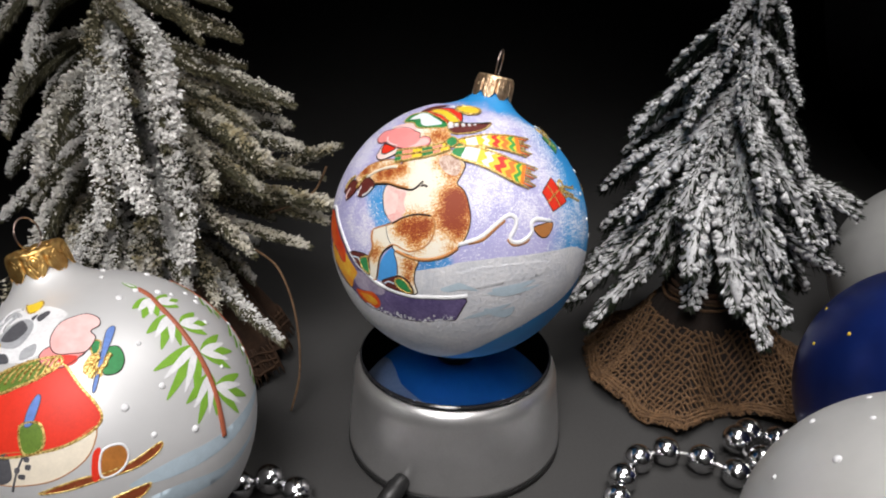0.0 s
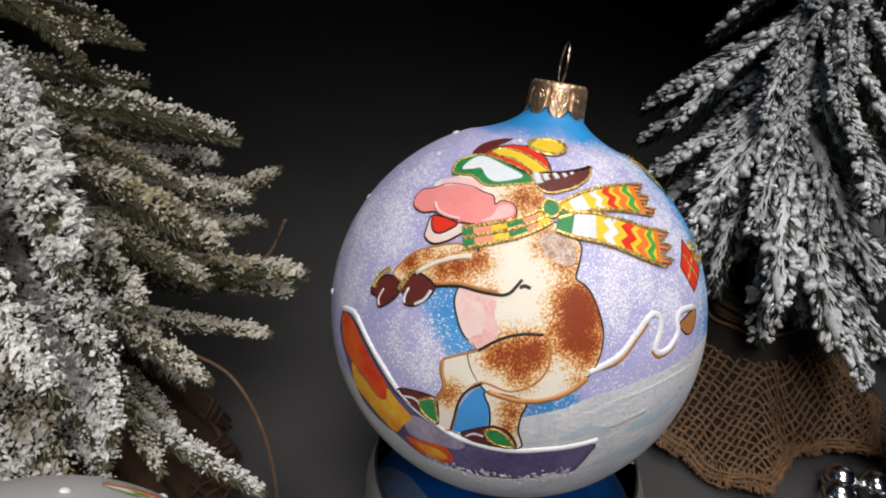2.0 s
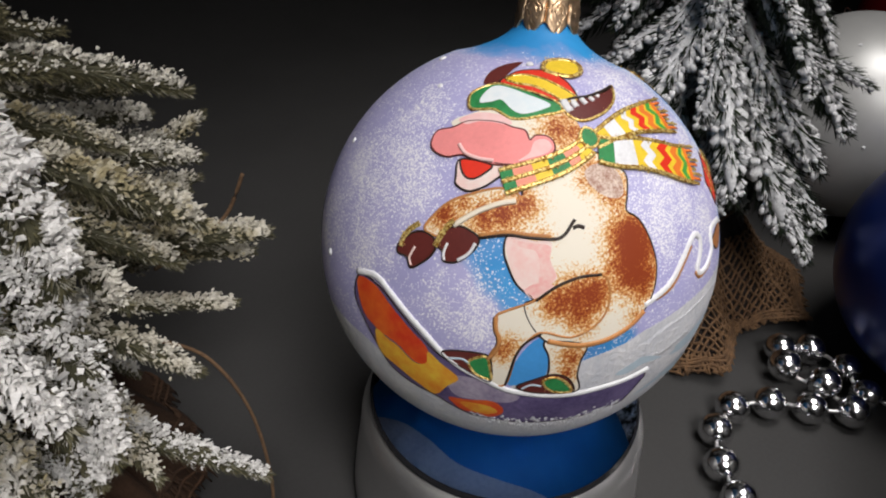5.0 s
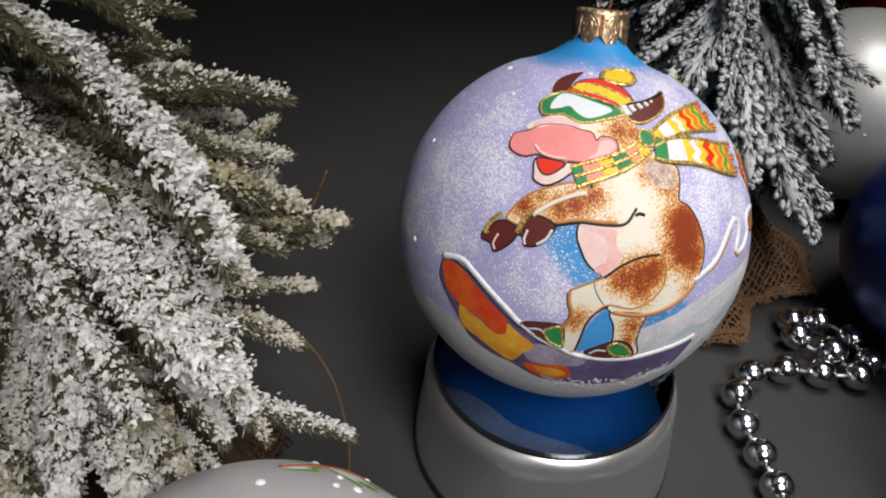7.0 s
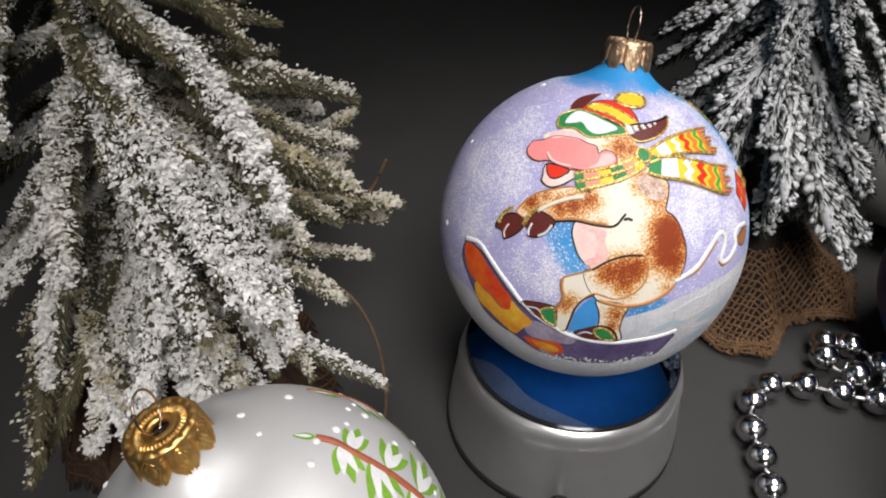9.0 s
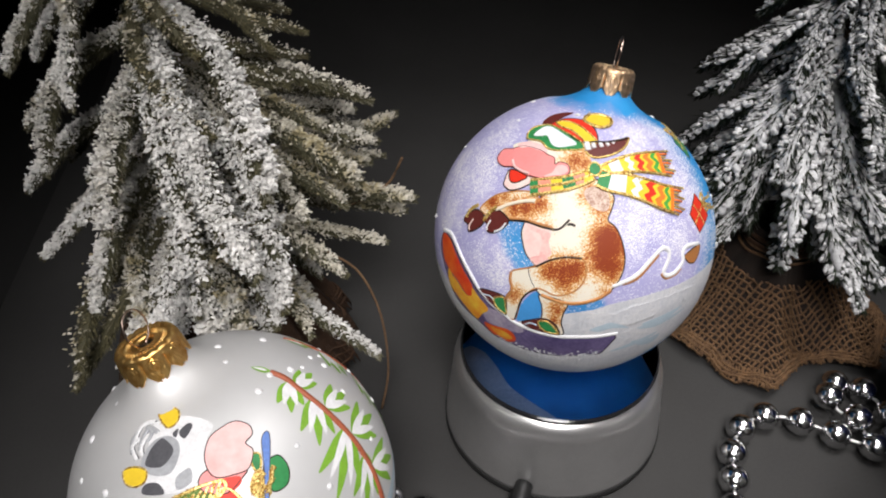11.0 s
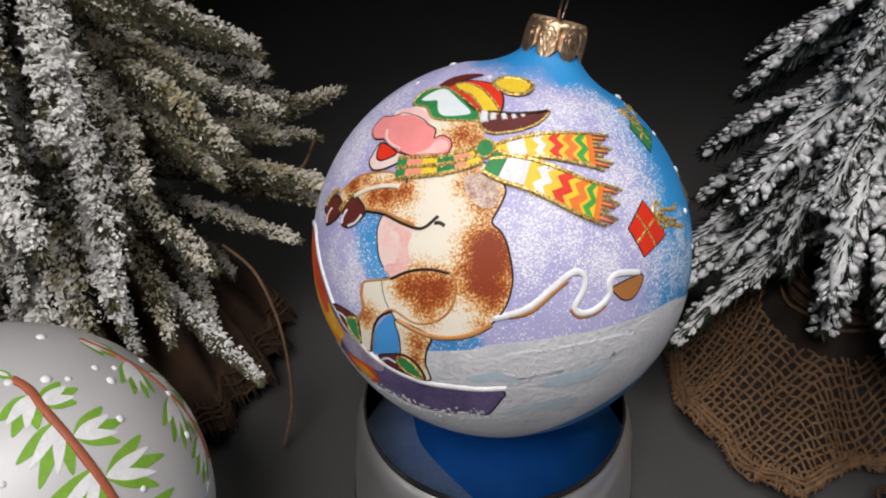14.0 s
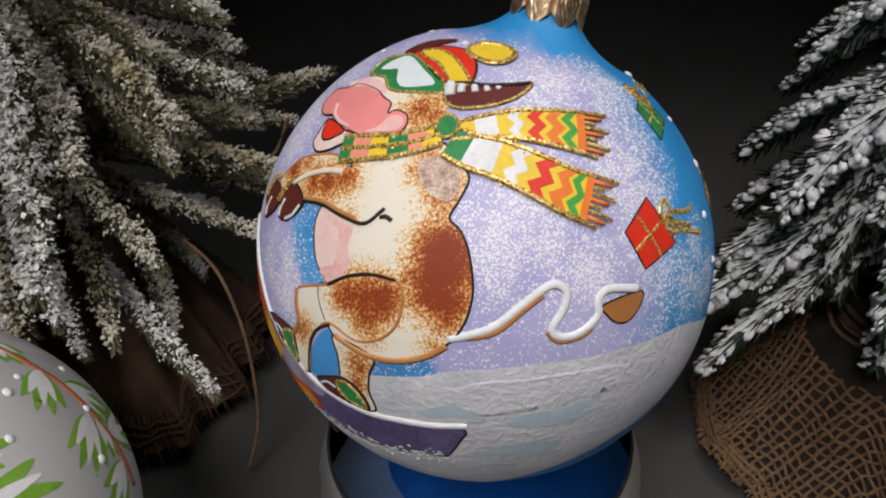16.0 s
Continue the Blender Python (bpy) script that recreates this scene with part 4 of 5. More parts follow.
stroke(P, "white_line", line_on([(-95, 18.5), (-86.4, 20.9), (-79.4, 25.4), (-73, 28.5), (-69.8, 26.9), (-70.6, 23.7), (-73.6, 19.8), (-71.8, 17.8), (-67.5, 17.9), (-63.2, 20.4), (-62.6, 23.6), (-59.5, 24.9), (-52.1, 22.6)]), M["white"], R + 0, 0.0008)
stroke(P, "tan_line", line_on([(-91.1, 19.1), (-85.4, 20.3), (-78.9, 24.7), (-75, 26.9)]), M["tan"], R + 0, 0.0007)
stroke(P, "tan_line", line_on([(-74.6, 19.5), (-72.4, 17), (-67.4, 17), (-64.8, 18.2)]), M["tan"], R + 0, 0.0005)
dab(P, "tan_patch", [(-61.7, 22.2), (-51.8, 22.1), (-52.4, 19.3), (-56, 17.1), (-59.1, 17.8), (-61, 19.8)], M["ochre_light"], R, 3, rim=M["dark"], rim_width=0.0002)
dab(P, "mauve_patch", [(-107.5, 53), (-101.9, 54), (-95.9, 52.1), (-94.4, 48.9), (-96.3, 45.5), (-101, 45.6), (-105.4, 47.8), (-108, 50.7)], M["mauve"], R, 5)


def gift(angles, material, bow):
    """A small painted parcel with glitter ribbons and a trailing bow."""
    box = dab(P, "painted_parcel", angles, material, R, 2, True, M["dark"], 0.0002, "small painted gift parcel with gold ribbon")
    d = [direction(*a) for a in angles]
    mids = [(d[k] + d[(k + 1) % len(d)]) / 2 for k in range(len(d))]
    for a, b in ((mids[0], mids[2]), (mids[1], mids[3 % len(mids)])):
        stroke(box, "ribbon", [(a * (1 - t) + b * t) / np.linalg.norm(a * (1 - t) + b * t) for t in np.linspace(0, 1, 8)], M["gold_line"], R, 0.0004)
    a0, e0 = bow[0]
    for k, (da, de) in enumerate(bow[1:]):
        bend = 1.5 * (-1) ** k
        stroke(box, "bow", line_on([(a0, e0), (a0 + da * 0.35 - bend, e0 + de * 0.35 + bend), (a0 + da * 0.7 + bend, e0 + de * 0.7 - bend * 0.5), (a0 + da, e0 + de)]), M["gold_line"], R, 0.0005)
    for s in (-1, 1):
        stroke(box, "bow", line_on([(a0, e0), (a0 + 1, e0 + s * 3), (a0 + 4, e0 + s * 3.4), (a0 + 3.5, e0 + s * 0.6), (a0, e0)]), M["gold_line"], R, 0.0005)


gift([(-51.8, 34.4), (-40.9, 38.5), (-37.2, 26.8), (-49.1, 25.7)], M["red"], [(-38.6, 32), (14, -2), (14, -9), (10, -5)])
gift([(-16, 52.8), (-4, 52.6), (-4.4, 44.6), (-19, 44.5)], M["green"], [(-8, 53), (18, -1), (22, -5)])
gift([(-7.9, 24.4), (1.1, 24.1), (0.6, 15.7), (-7.5, 16.8)], M["yellow"], [(1.5, 21), (11, -1), (10, -6)])
gift([(15, 36), (28, 39), (22, 30.6), (15.5, 31.1)], M["orange"], [(25, 38), (12, -3), (11, -7)])
gift([(29.3, 15.9), (36.4, 14.4), (35.5, 6.3), (28.9, 8)], M["red"], [(36, 13), (8, 4), (9, -1)])
dots(P, [(16, 64), (41, 50), (23, 49), (3, 41), (-3, 30), (19, 27), (-18, 24), (19, 16), (-18, 12), (3, 7), (14, 4), (5, -12), (27, -12), (8, -29), (41, 2), (47, 35),
         (60, 20), (75, 38), (90, 10), (110, 30), (135, 5), (100, -10), (65, -8), (150, 35), (170, 10), (-200, 64), (-160, 86), (120, 62)], R, 0.0009, M["white"])
dots(P, [(-7.5, 0)], R, 0.0018, M["white"])

fleck = random.Random(5)
edge = line_on([(-96, -14.2), (-100.8, -15.1), (-104.6, -16.3), (-111, -17.5), (-117.5, -17.9), (-124.2, -18.3), (-131.2, -17.7), (-136.1, -16.2)], 12)
pieces = []
for k in range(330):
    d = edge[fleck.randrange(len(edge))] + np.array([fleck.gauss(0, 0.012), fleck.gauss(0, 0.012), fleck.gauss(-0.004, 0.024)])
    d = Vector(d).normalized()
    size = 0.00045 * fleck.uniform(0.2, 1.0) ** 1.6
    m = Matrix.Translation(d * (R + 0.00014)) @ Vector((0, 0, 1)).rotation_difference(d).to_matrix().to_4x4() @ Matrix.Rotation(fleck.uniform(0, 6.28), 4, "Z") @ Matrix.Diagonal((size * fleck.uniform(0.7, 2.2), size, size * 0.4, 1))
    pieces.append(turned(lathe([(1e-7, 0.6), (0.7, 0.35), (1.0, -0.1)], 7), m))
tagged(part("snow_fleck", joined(pieces), M["snow"], P, "dabbed white snow flecks"), kind="stuff")

# ---- the pearl bauble in front ----
RW = 0.0506
pearl_ball = bauble("painted_bauble", (-0.1211, -0.0582, 0.0509), RW, Vector((-0.0182, 0.01, 0.0605)).normalized(), M["pearl_white"], M["gold"],
                    "pearl white glass bauble with a painted twig and red shape", 70, tall=1.235)
Q = pearl_ball
dab(Q, "cream_shape", [(-101.6, 23.9), (-84.6, 26.2), (-74.8, 28.4), (-66.7, 31.6), (-68.9, 24.8), (-74.7, 19.6), (-85.2, 15.4), (-101.5, 13.8), (-108, 17)], M["cream"], RW, 1, rim=M["tan"], rim_width=0.0002)
for pts in ([(-101.5, 22.9), (-98.2, 24.3), (-96.3, 17.2), (-99.3, 14.2), (-103, 15)], [(-95.2, 20.2), (-93.6, 20.4), (-93.8, 18.6), (-95.4, 18.6)], [(-92, 24), (-90.2, 24), (-90.4, 22.4), (-92, 22.6)], [(-91.4, 21.5), (-89.6, 21.4), (-90, 19.8), (-91.6, 20)], [(-94, 18), (-91.8, 18.2), (-92, 16.6), (-94, 16.8)]):
    dab(Q, "slate_patch", pts, M["slate"], RW, 2)
dab(Q, "red_shape", [(-112, 41.5), (-107.5, 42.4), (-92.7, 48.3), (-79.9, 54.0), (-70.8, 45.7), (-64.1, 36.2), (-66.2, 31.5), (-74.8, 27.9), (-84.6, 25.7), (-101.5, 22.9), (-112, 25), (-117, 33)], M["red"], RW, 2, rim=M["gold_line"], rim_width=0.0004)
dab(Q, "green_shape", [(-118, 45), (-112.5, 48.5), (-104.0, 52.4), (-92.7, 55.5), (-80.3, 56.2), (-81.3, 53.0), (-92.7, 48.3), (-99.7, 45.8), (-107.8, 42.8)], M["moss"], RW, 3, rim=M["gold_line"], rim_width=0.0005)
for k in range(9):
    a, e = -112 + 3.6 * k, 47.5 + 0.85 * k
    stroke(Q, "glitter_line", line_on([(a - 1.5, e - 3.2), (a, e), (a + 2.5, e + 2.6)]), M["gold_line"], RW + 0.0003, 0.0004)
dab(Q, "pale_shape", [(-143.6, 68.2), (-125.2, 75.8), (-83.1, 74.3), (-89.2, 68.8), (-89.1, 60.6), (-94.1, 57.3), (-103.0, 53.8), (-117.0, 52.2), (-122.8, 54.7), (-128.6, 61.1)], M["white"], RW, 1)
for pts in ([(-129.1, 66.0), (-125.9, 67.6), (-114.9, 66.2), (-113.3, 63.6), (-117.4, 59.8), (-127.2, 58.4), (-130.1, 62.7)], [(-115.8, 70.9), (-110.9, 74.3), (-104.5, 73.6), (-107.9, 69.6)], [(-122.0, 53.7), (-115.2, 55.2), (-110.6, 52.7), (-121.4, 50.8)], [(-118, 72), (-121, 70), (-116, 69.2)]):
    dab(Q, "slate_patch", pts, M["slate"], RW, 3)
dab(Q, "grey_patch", [(-131, 66.5), (-122, 69), (-112, 68), (-108, 64), (-110, 59), (-118, 57), (-129, 57), (-133, 62)], M["ash"], RW, 2)
dab(Q, "grey_patch", [(-106, 58), (-99, 61), (-97, 57), (-104, 54.5)], M["ash"], RW, 2)
for k, pts in enumerate(([(-143.2, 61.1), (-148.9, 63.9), (-150.6, 67.2), (-145.0, 69.7)], [(-137.1, 60.9), (-142.3, 64.3), (-143.6, 67.6), (-134.4, 68.1)], [(-135.0, 58.3), (-143.5, 59.8), (-143.8, 63.2)], [(-136.8, 64.2), (-139.1, 67.0), (-147.0, 67.1)], [(-133, 60), (-138, 62), (-140, 66)], [(-140, 58.5), (-147, 61), (-149, 64)])):
    stroke(Q, "painted_curl", line_on(pts), M["ash"] if k % 2 else M["white"], RW, 0.0007)
    stroke(Q, "painted_curl", line_on([(a + 1.2, e + 0.6) for a, e in pts]), M["slate"], RW, 0.00018)
for pts in ([(-152.0, 72.5), (-149.5, 75.5), (-131.7, 76.7), (-123.7, 73.7), (-128.4, 70.9), (-141.3, 71.3)], [(-137.9, 53.1), (-133.8, 56.1), (-125.7, 57.3), (-122.8, 54.7), (-126.2, 51.9), (-132.7, 50.9)]):
    dab(Q, "yellow_shape", pts, M["yellow"], RW, 4, rim=M["gold_line"], rim_width=0.00028)
dab(Q, "pink_shape", [(-90.9, 59.4), (-83.8, 60.2), (-67.4, 57.5), (-70.4, 55.4), (-79.3, 52.5), (-89.4, 53.7), (-93.2, 56.4)], M["pink"], RW, 4, rim=M["dark"], rim_width=0.0002)
dab(Q, "red_shape", [(-82.0, 56.5), (-71.7, 56.1), (-72.0, 53.9), (-77.8, 52.7)], M["red"], RW, 5)
dab(Q, "pink_shape", [(-74.7, 72.1), (-60.1, 72.4), (-51.7, 69.1), (-53.7, 66.0), (-61.1, 64.6), (-59.1, 61.4), (-65.9, 57.2), (-74.5, 57.1), (-82.6, 57.4), (-87.4, 59.6), (-90.1, 64.2), (-86.6, 69.6)], M["rosy"], RW, 6, rim=M["dark"], rim_width=0.00018)
dab(Q, "green_shape", [(-57.6, 56.0), (-48.4, 56.0), (-48.0, 50.8), (-52.6, 47.2), (-59.2, 47.5), (-60.1, 51.7)], M["green"], RW, 3, rim=M["dark"], rim_width=0.0002)
dab(Q, "green_shape", [(-62.5, 60.5), (-56.8, 59.6), (-59.8, 55.8), (-63.0, 55.7)], M["green"], RW, 3, rim=M["gold_line"], rim_width=0.0003)
dab(Q, "gold_patch", [(-68.6, 51.9), (-63.0, 55.7), (-58.5, 53.7), (-60.7, 47.3), (-67.4, 48.5)], M["gold_line"], RW, 4)
for a, e in ((-66, 52), (-62, 53), (-64, 49.5), (-60, 50), (-56, 53)):
    stroke(Q, "glitter_line", line_on([(a - 2, e - 2), (a, e), (a + 2.5, e + 1)]), M["gold_line"], RW + 0.0003, 0.0007)
dab(Q, "green_shape", [(-94.4, 33.6), (-87.1, 34.8), (-84.8, 29.8), (-86.8, 25.8), (-92.4, 25.2)], M["moss"], RW, 4, rim=M["gold_line"], rim_width=0.0004)
dab(Q, "blue_stick", [(-50.3, 63.1), (-44.4, 62.6), (-59.7, 50.5), (-64.5, 43.1), (-65.7, 43.9), (-59.3, 53.9)], M["stick"], RW, 6, rim=M["slate"], rim_width=0.00015)
dab(Q, "blue_stick", [(-92.1, 38.7), (-89.1, 43.7), (-87.2, 42.2), (-89.5, 34.8), (-92.5, 33.7)], M["stick"], RW, 6, rim=M["slate"], rim_width=0.00015)
stroke(Q, "dark_line", line_on([(-92, 25), (-94.5, 19), (-96.5, 12)]), M["slate"], RW, 0.0004)
dab(Q, "red_shape", [(-69.2, 22.8), (-66.4, 24.3), (-68.0, 15.0), (-70.5, 14.5)], M["red"], RW, 4)
dab(Q, "tan_patch", [(-66.1, 23.1), (-59.6, 24.0), (-57.9, 19.7), (-61.4, 15.3), (-67.5, 14.8)], M["ochre"], RW, 3, rim=M["white"], rim_width=0.0004)
dab(Q, "brown_stick", [(-87.7, 11.6), (-75.3, 15.4), (-67.3, 15.9), (-58.0, 16.9), (-46.8, 19.8), (-48.2, 17.0), (-56.4, 14.6), (-67.5, 14.0), (-78.5, 12.1)], M["brown"], RW, 1, rim=M["gold_line"], rim_width=0.0003)
dab(Q, "brown_stick", [(-70, 4.5), (-64.0, 6.5), (-57.8, 7.4), (-53.2, 7.4), (-55.3, 4.4), (-62, 2.5)], M["brown"], RW, 1, rim=M["gold_line"], rim_width=0.0003)
for pts in ([(-60, 9), (-45, 12), (-25, 10), (0, 8), (20, 4), (0, 4), (-22, 4), (-46, 6)], [(-66, 0), (-46, 2), (-22, -4), (4, -4), (-20, -8), (-50, -4)], [(-90, -2), (-75, 1), (-66, -4), (-80, -8)]):
    dab(Q, "ice_streak", pts, M["ice"], RW, 1)
stroke(Q, "twig", line_on([(15, 70.5), (8, 66), (-1, 61), (-8, 52.5), (-12, 44), (-15, 35), (-18, 25), (-20.5, 16), (-22, 8)]), M["twig"], RW, 0.00115, label="painted brown twig")
def blade(base, tip, width, material, layer):
    """A slim pointed leaf between two directions on the pearl ball."""
    base, tip = Vector(base), Vector(tip)
    side = base.cross(tip).normalized() * width
    ring = [base, base.lerp(tip, 0.3) + side, base.lerp(tip, 0.65) + side * 0.85, tip, base.lerp(tip, 0.65) - side * 0.85, base.lerp(tip, 0.3) - side]
    dab(Q, "painted_leaf", [(math.degrees(math.atan2(v.y, v.x)), math.degrees(math.asin(v.normalized().z))) for v in ring], material, RW, layer)


for a, e, b, f in ((4, 65, -20, 62), (-4, 56, -27, 49), (-11, 42, -37, 33), (1, 62, 15, 56), (-7, 51, 8, 43), (-12, 39, 5, 29), (-17, 26, -3, 13), (-15, 31, -30, 20)):
    root_at, aim = Vector(direction(a, e)), Vector(direction(b, f))
    axis = root_at.normalized()
    for k, turn in enumerate((-27, 0, 27)):
        reach = root_at + (Matrix.Rotation(radians(turn), 3, axis) @ (aim - root_at)) * (1.1 if abs(turn) <= 10 else 0.9)
        blade(root_at, reach.normalized(), 0.032, M["leaf"], 2)
    for turn in (-14, 13):
        reach = root_at + (Matrix.Rotation(radians(turn), 3, axis) @ (aim - root_at)) * (0.86 if abs(turn) < 15 else 0.7)
        blade(root_at, reach.normalized(), 0.024, M["white"], 3)
stroke(Q, "twig", line_on([(56, 50), (46, 43), (39, 33), (33, 23), (28, 12), (24, 4)]), M["twig"], RW, 0.0008, label="painted brown twig")
for a, e, b, f in ((56, 50, 44, 42), (42, 39.5, 23, 38), (39, 33, 41, 15), (32, 26, 13, 23), (33, 23, 25, 14), (26, 11.5, 10, 11), (31, 18, 45, 5)):
    root_at, aim = Vector(direction(a, e)), Vector(direction(b, f))
    for turn, long in ((-26, 0.85), (-8, 1.0), (10, 1.0), (28, 0.85)):
        blade(root_at, (root_at + (Matrix.Rotation(radians(turn), 3, root_at) @ (aim - root_at)) * long).normalized(), 0.03, M["leaf"], 2)
    for turn, long in ((-20, 0.7), (0, 0.86), (18, 0.72)):
        blade(root_at, (root_at + (Matrix.Rotation(radians(turn), 3, root_at) @ (aim - root_at)) * long).normalized(), 0.024, M["white"], 3)
blade(direction(15, 70.5), direction(27, 76), 0.022, M["leaf"], 2)
blade(direction(17, 71.5), direction(26, 75.5), 0.01, M["white"], 3)
dots(Q, [(67, 80), (11, 71), (18, 63), (32, 51), (26, 47), (-37, 54), (-38, 37), (-55, 35), (-48, 23), (-33, 18), (-7, 29), (9, 43), (90, 71), (140, 77), (-14, 74), (21, 58), (174, 56), (-173, 45),
         (-159, 37), (-141, 44), (35, 45), (34, 26), (60, 60), (115, 55), (150, 35), (80, 40), (50, 30), (20, 20), (100, 25), (130, 20)], RW, 0.0011, M["white"])

# ---- other baubles ----
white_front = bauble("plain_bauble", (0.1271, -0.1251, 0.0513), 0.051, direction(-40, 75), M["frost_white"], M["gold"], "frosted white glass bauble with raised white drops", 0)
dots(white_front, [(150, 62), (140, 42), (175, 50), (120, 55), (100, 40), (165, 30), (195, 65), (200, 40), (80, 60), (130, 25), (105, 20), (185, 20), (60, 40), (225, 50)], 0.051, 0.0011, M["white"])
navy_ball = bauble("plain_bauble", (0.1783, -0.035, 0.0485), 0.0485, direction(-20, 60), M["navy"], M["gold"], "satin navy blue glass bauble with tiny gold drops", 0)
dots(navy_ball, [(-160, 48), (-150, 42), (-165, 58), (-140, 60), (-130, 40), (150, 30), (170, 20), (-175, 35), (-120, 20)], 0.0485, 0.0007, M["yellow"])
white_back = bauble("plain_bauble", (0.2345, 0.066, 0.0475), 0.0475, direction(50, 25), M["frost_white"], M["gold"], "pearl white glass bauble behind the small fir", 0)
dots(white_back, [(-160, 40), (-150, 25), (-170, 60), (-130, 55), (-140, 10), (170, 30), (-110, 30), (-120, 70), (160, 60)], 0.0475, 0.0008, M["white"])
red_ball = bauble("plain_bauble", (0.367, 0.109, 0.05), 0.05, direction(90, 75), M["crimson"], M["gold"], "satin dark red glass bauble at the sheet's edge", 0)

# ---- bead garland ----
def garland():
    root = thing("bead_garland", (0.1, -0.02, 0), "string of small chrome beads lying in loops on grey paper", "bead garland")
    base = Vector((0.1, -0.02, 0))
    far = [(0.170, -0.075), (0.152, -0.062), (0.137, -0.0361), (0.1412, -0.0237), (0.1373, -0.0102), (0.127, -0.0047)]
    mid = [(0.1187, -0.0133), (0.1246, -0.0264)]
    near = [(0.126, -0.039), (0.1135, -0.0309), (0.1019, -0.0226), (0.0882, -0.0181), (0.0757, -0.0230), (0.067, -0.0347), (0.0625, -0.0470), (0.0572, -0.0593), (0.052, -0.0716)]
    front = [(0.046, -0.084), (0.036, -0.0935), (0.0225, -0.098), (0.008, -0.099), (-0.0065, -0.0975), (-0.0205, -0.094), (-0.0335, -0.087), (-0.044, -0.077), (-0.052, -0.0655), (-0.0565, -0.055)]
    left = [(-0.0609, -0.0455), (-0.0727, -0.0385), (-0.0835, -0.0425)]
    line = far + mid + near + front + left
    rad = 0.0060
    prof = [(1e-7, -1.0)] + [(math.sin(a), -math.cos(a)) for a in np.linspace(0.2, math.pi - 0.2, 16)] + [(1e-7, 1.0)]
    ball = lathe([(r * rad, z * rad) for r, z in prof], 28)
    first = None
    for k, (x, y) in enumerate(line):
        z = rad + (0.003 if (x, y) in mid else 0.0)
        if first is None:
            first = part("bead", ball, M["chrome"], root)
            ob = first
        else:
            ob = new("bead", first.data)
            ob.parent = root
        ob.location = Vector((x, y, z)) - base
    pts = smooth_line([(x - base.x, y - base.y, rad * (0.9 if k % 2 else 1.15)) for k, (x, y) in enumerate(line)], 4)
    part("thread", tube(pts, 0.0007, 6), M["silver"], root, "thin silver thread between the beads")


garland()


# ---- firs ----
def needles(rng, length, brush, count, long, thick, curve, forward):
    """Needles round a curved twig that runs along +y; returns vertices, faces and the twig's points."""
    verts, faces = [], []
    for _ in range(count):
        f = rng.random() ** 0.85
        p = curve(f)
        t = curve(min(f + 0.02, 1.0)) - curve(max(f - 0.02, 0.0))
        t.normalize()
        a = rng.uniform(0, 2 * math.pi)
        s = t.cross(Vector((0, 0, 1))).normalized()
        u = s.cross(t)
        radial = math.cos(a) * s + math.sin(a) * u
        taper = 1.0 if f < 0.75 else 1.0 - 0.55 * (f - 0.75) / 0.25
        d = (t * forward * rng.uniform(0.75, 1.25) + radial * rng.uniform(0.7, 1.1)).normalized()
        size = long * taper * rng.uniform(0.7, 1.15)
        e = d.cross(Vector((rng.uniform(-1, 1), rng.uniform(-1, 1), rng.uniform(-1, 1)))).normalized()
        g = d.cross(e)
        o = len(verts)
        w = thick * rng.uniform(0.7, 1.3)
        for k in range(3):
            c = 2 * math.pi * k / 3
            verts.append(p + radial * brush * 0.08 + w * (math.cos(c) * e + math.sin(c) * g))
        verts.append(p + d * size)
        for k in range(3):
            faces.append((o + k, o + (k + 1) % 3, o + 3))
    return verts, faces


def flakes(rng, count, place, small, big, long=1.0, lumpy=True):
    """Uneven grains of flock at places that give a point, a direction and a size."""
    verts, faces = [], []
    for _ in range(count):
        p, d, k = place()
        s = rng.uniform(small, big) * k
        e = d.cross(Vector((rng.uniform(-1, 1), rng.uniform(-1, 1), rng.uniform(-1, 1)))).normalized()
        g = d.cross(e)
        o = len(verts)
        if not lumpy:
            for v in (d * long, e, g * 0.6 - e * 0.3, -e - g * 0.2, -d * long * 0.8):
                verts.append(p + v * s * rng.uniform(0.65, 1.25))
            for a, b in ((1, 2), (2, 3), (3, 1)):
                faces += [(o, o + a, o + b), (o + 4, o + b, o + a)]
            continue
        verts.append(p + d * s * long)
        for along in (0.4, -0.4):
            for v in (e, g, -e, -g):
                verts.append(p + (v * rng.uniform(0.75, 1.2) + d * long * (along + rng.uniform(-0.12, 0.12))) * s)
        verts.append(p - d * s * long * 0.85)
        for a, b in ((1, 2), (2, 3), (3, 4), (4, 1)):
            faces += [(o, o + a, o + b), (o + a, o + a + 4, o + b + 4, o + b), (o + 9, o + b + 4, o + a + 4)]
    return verts, faces


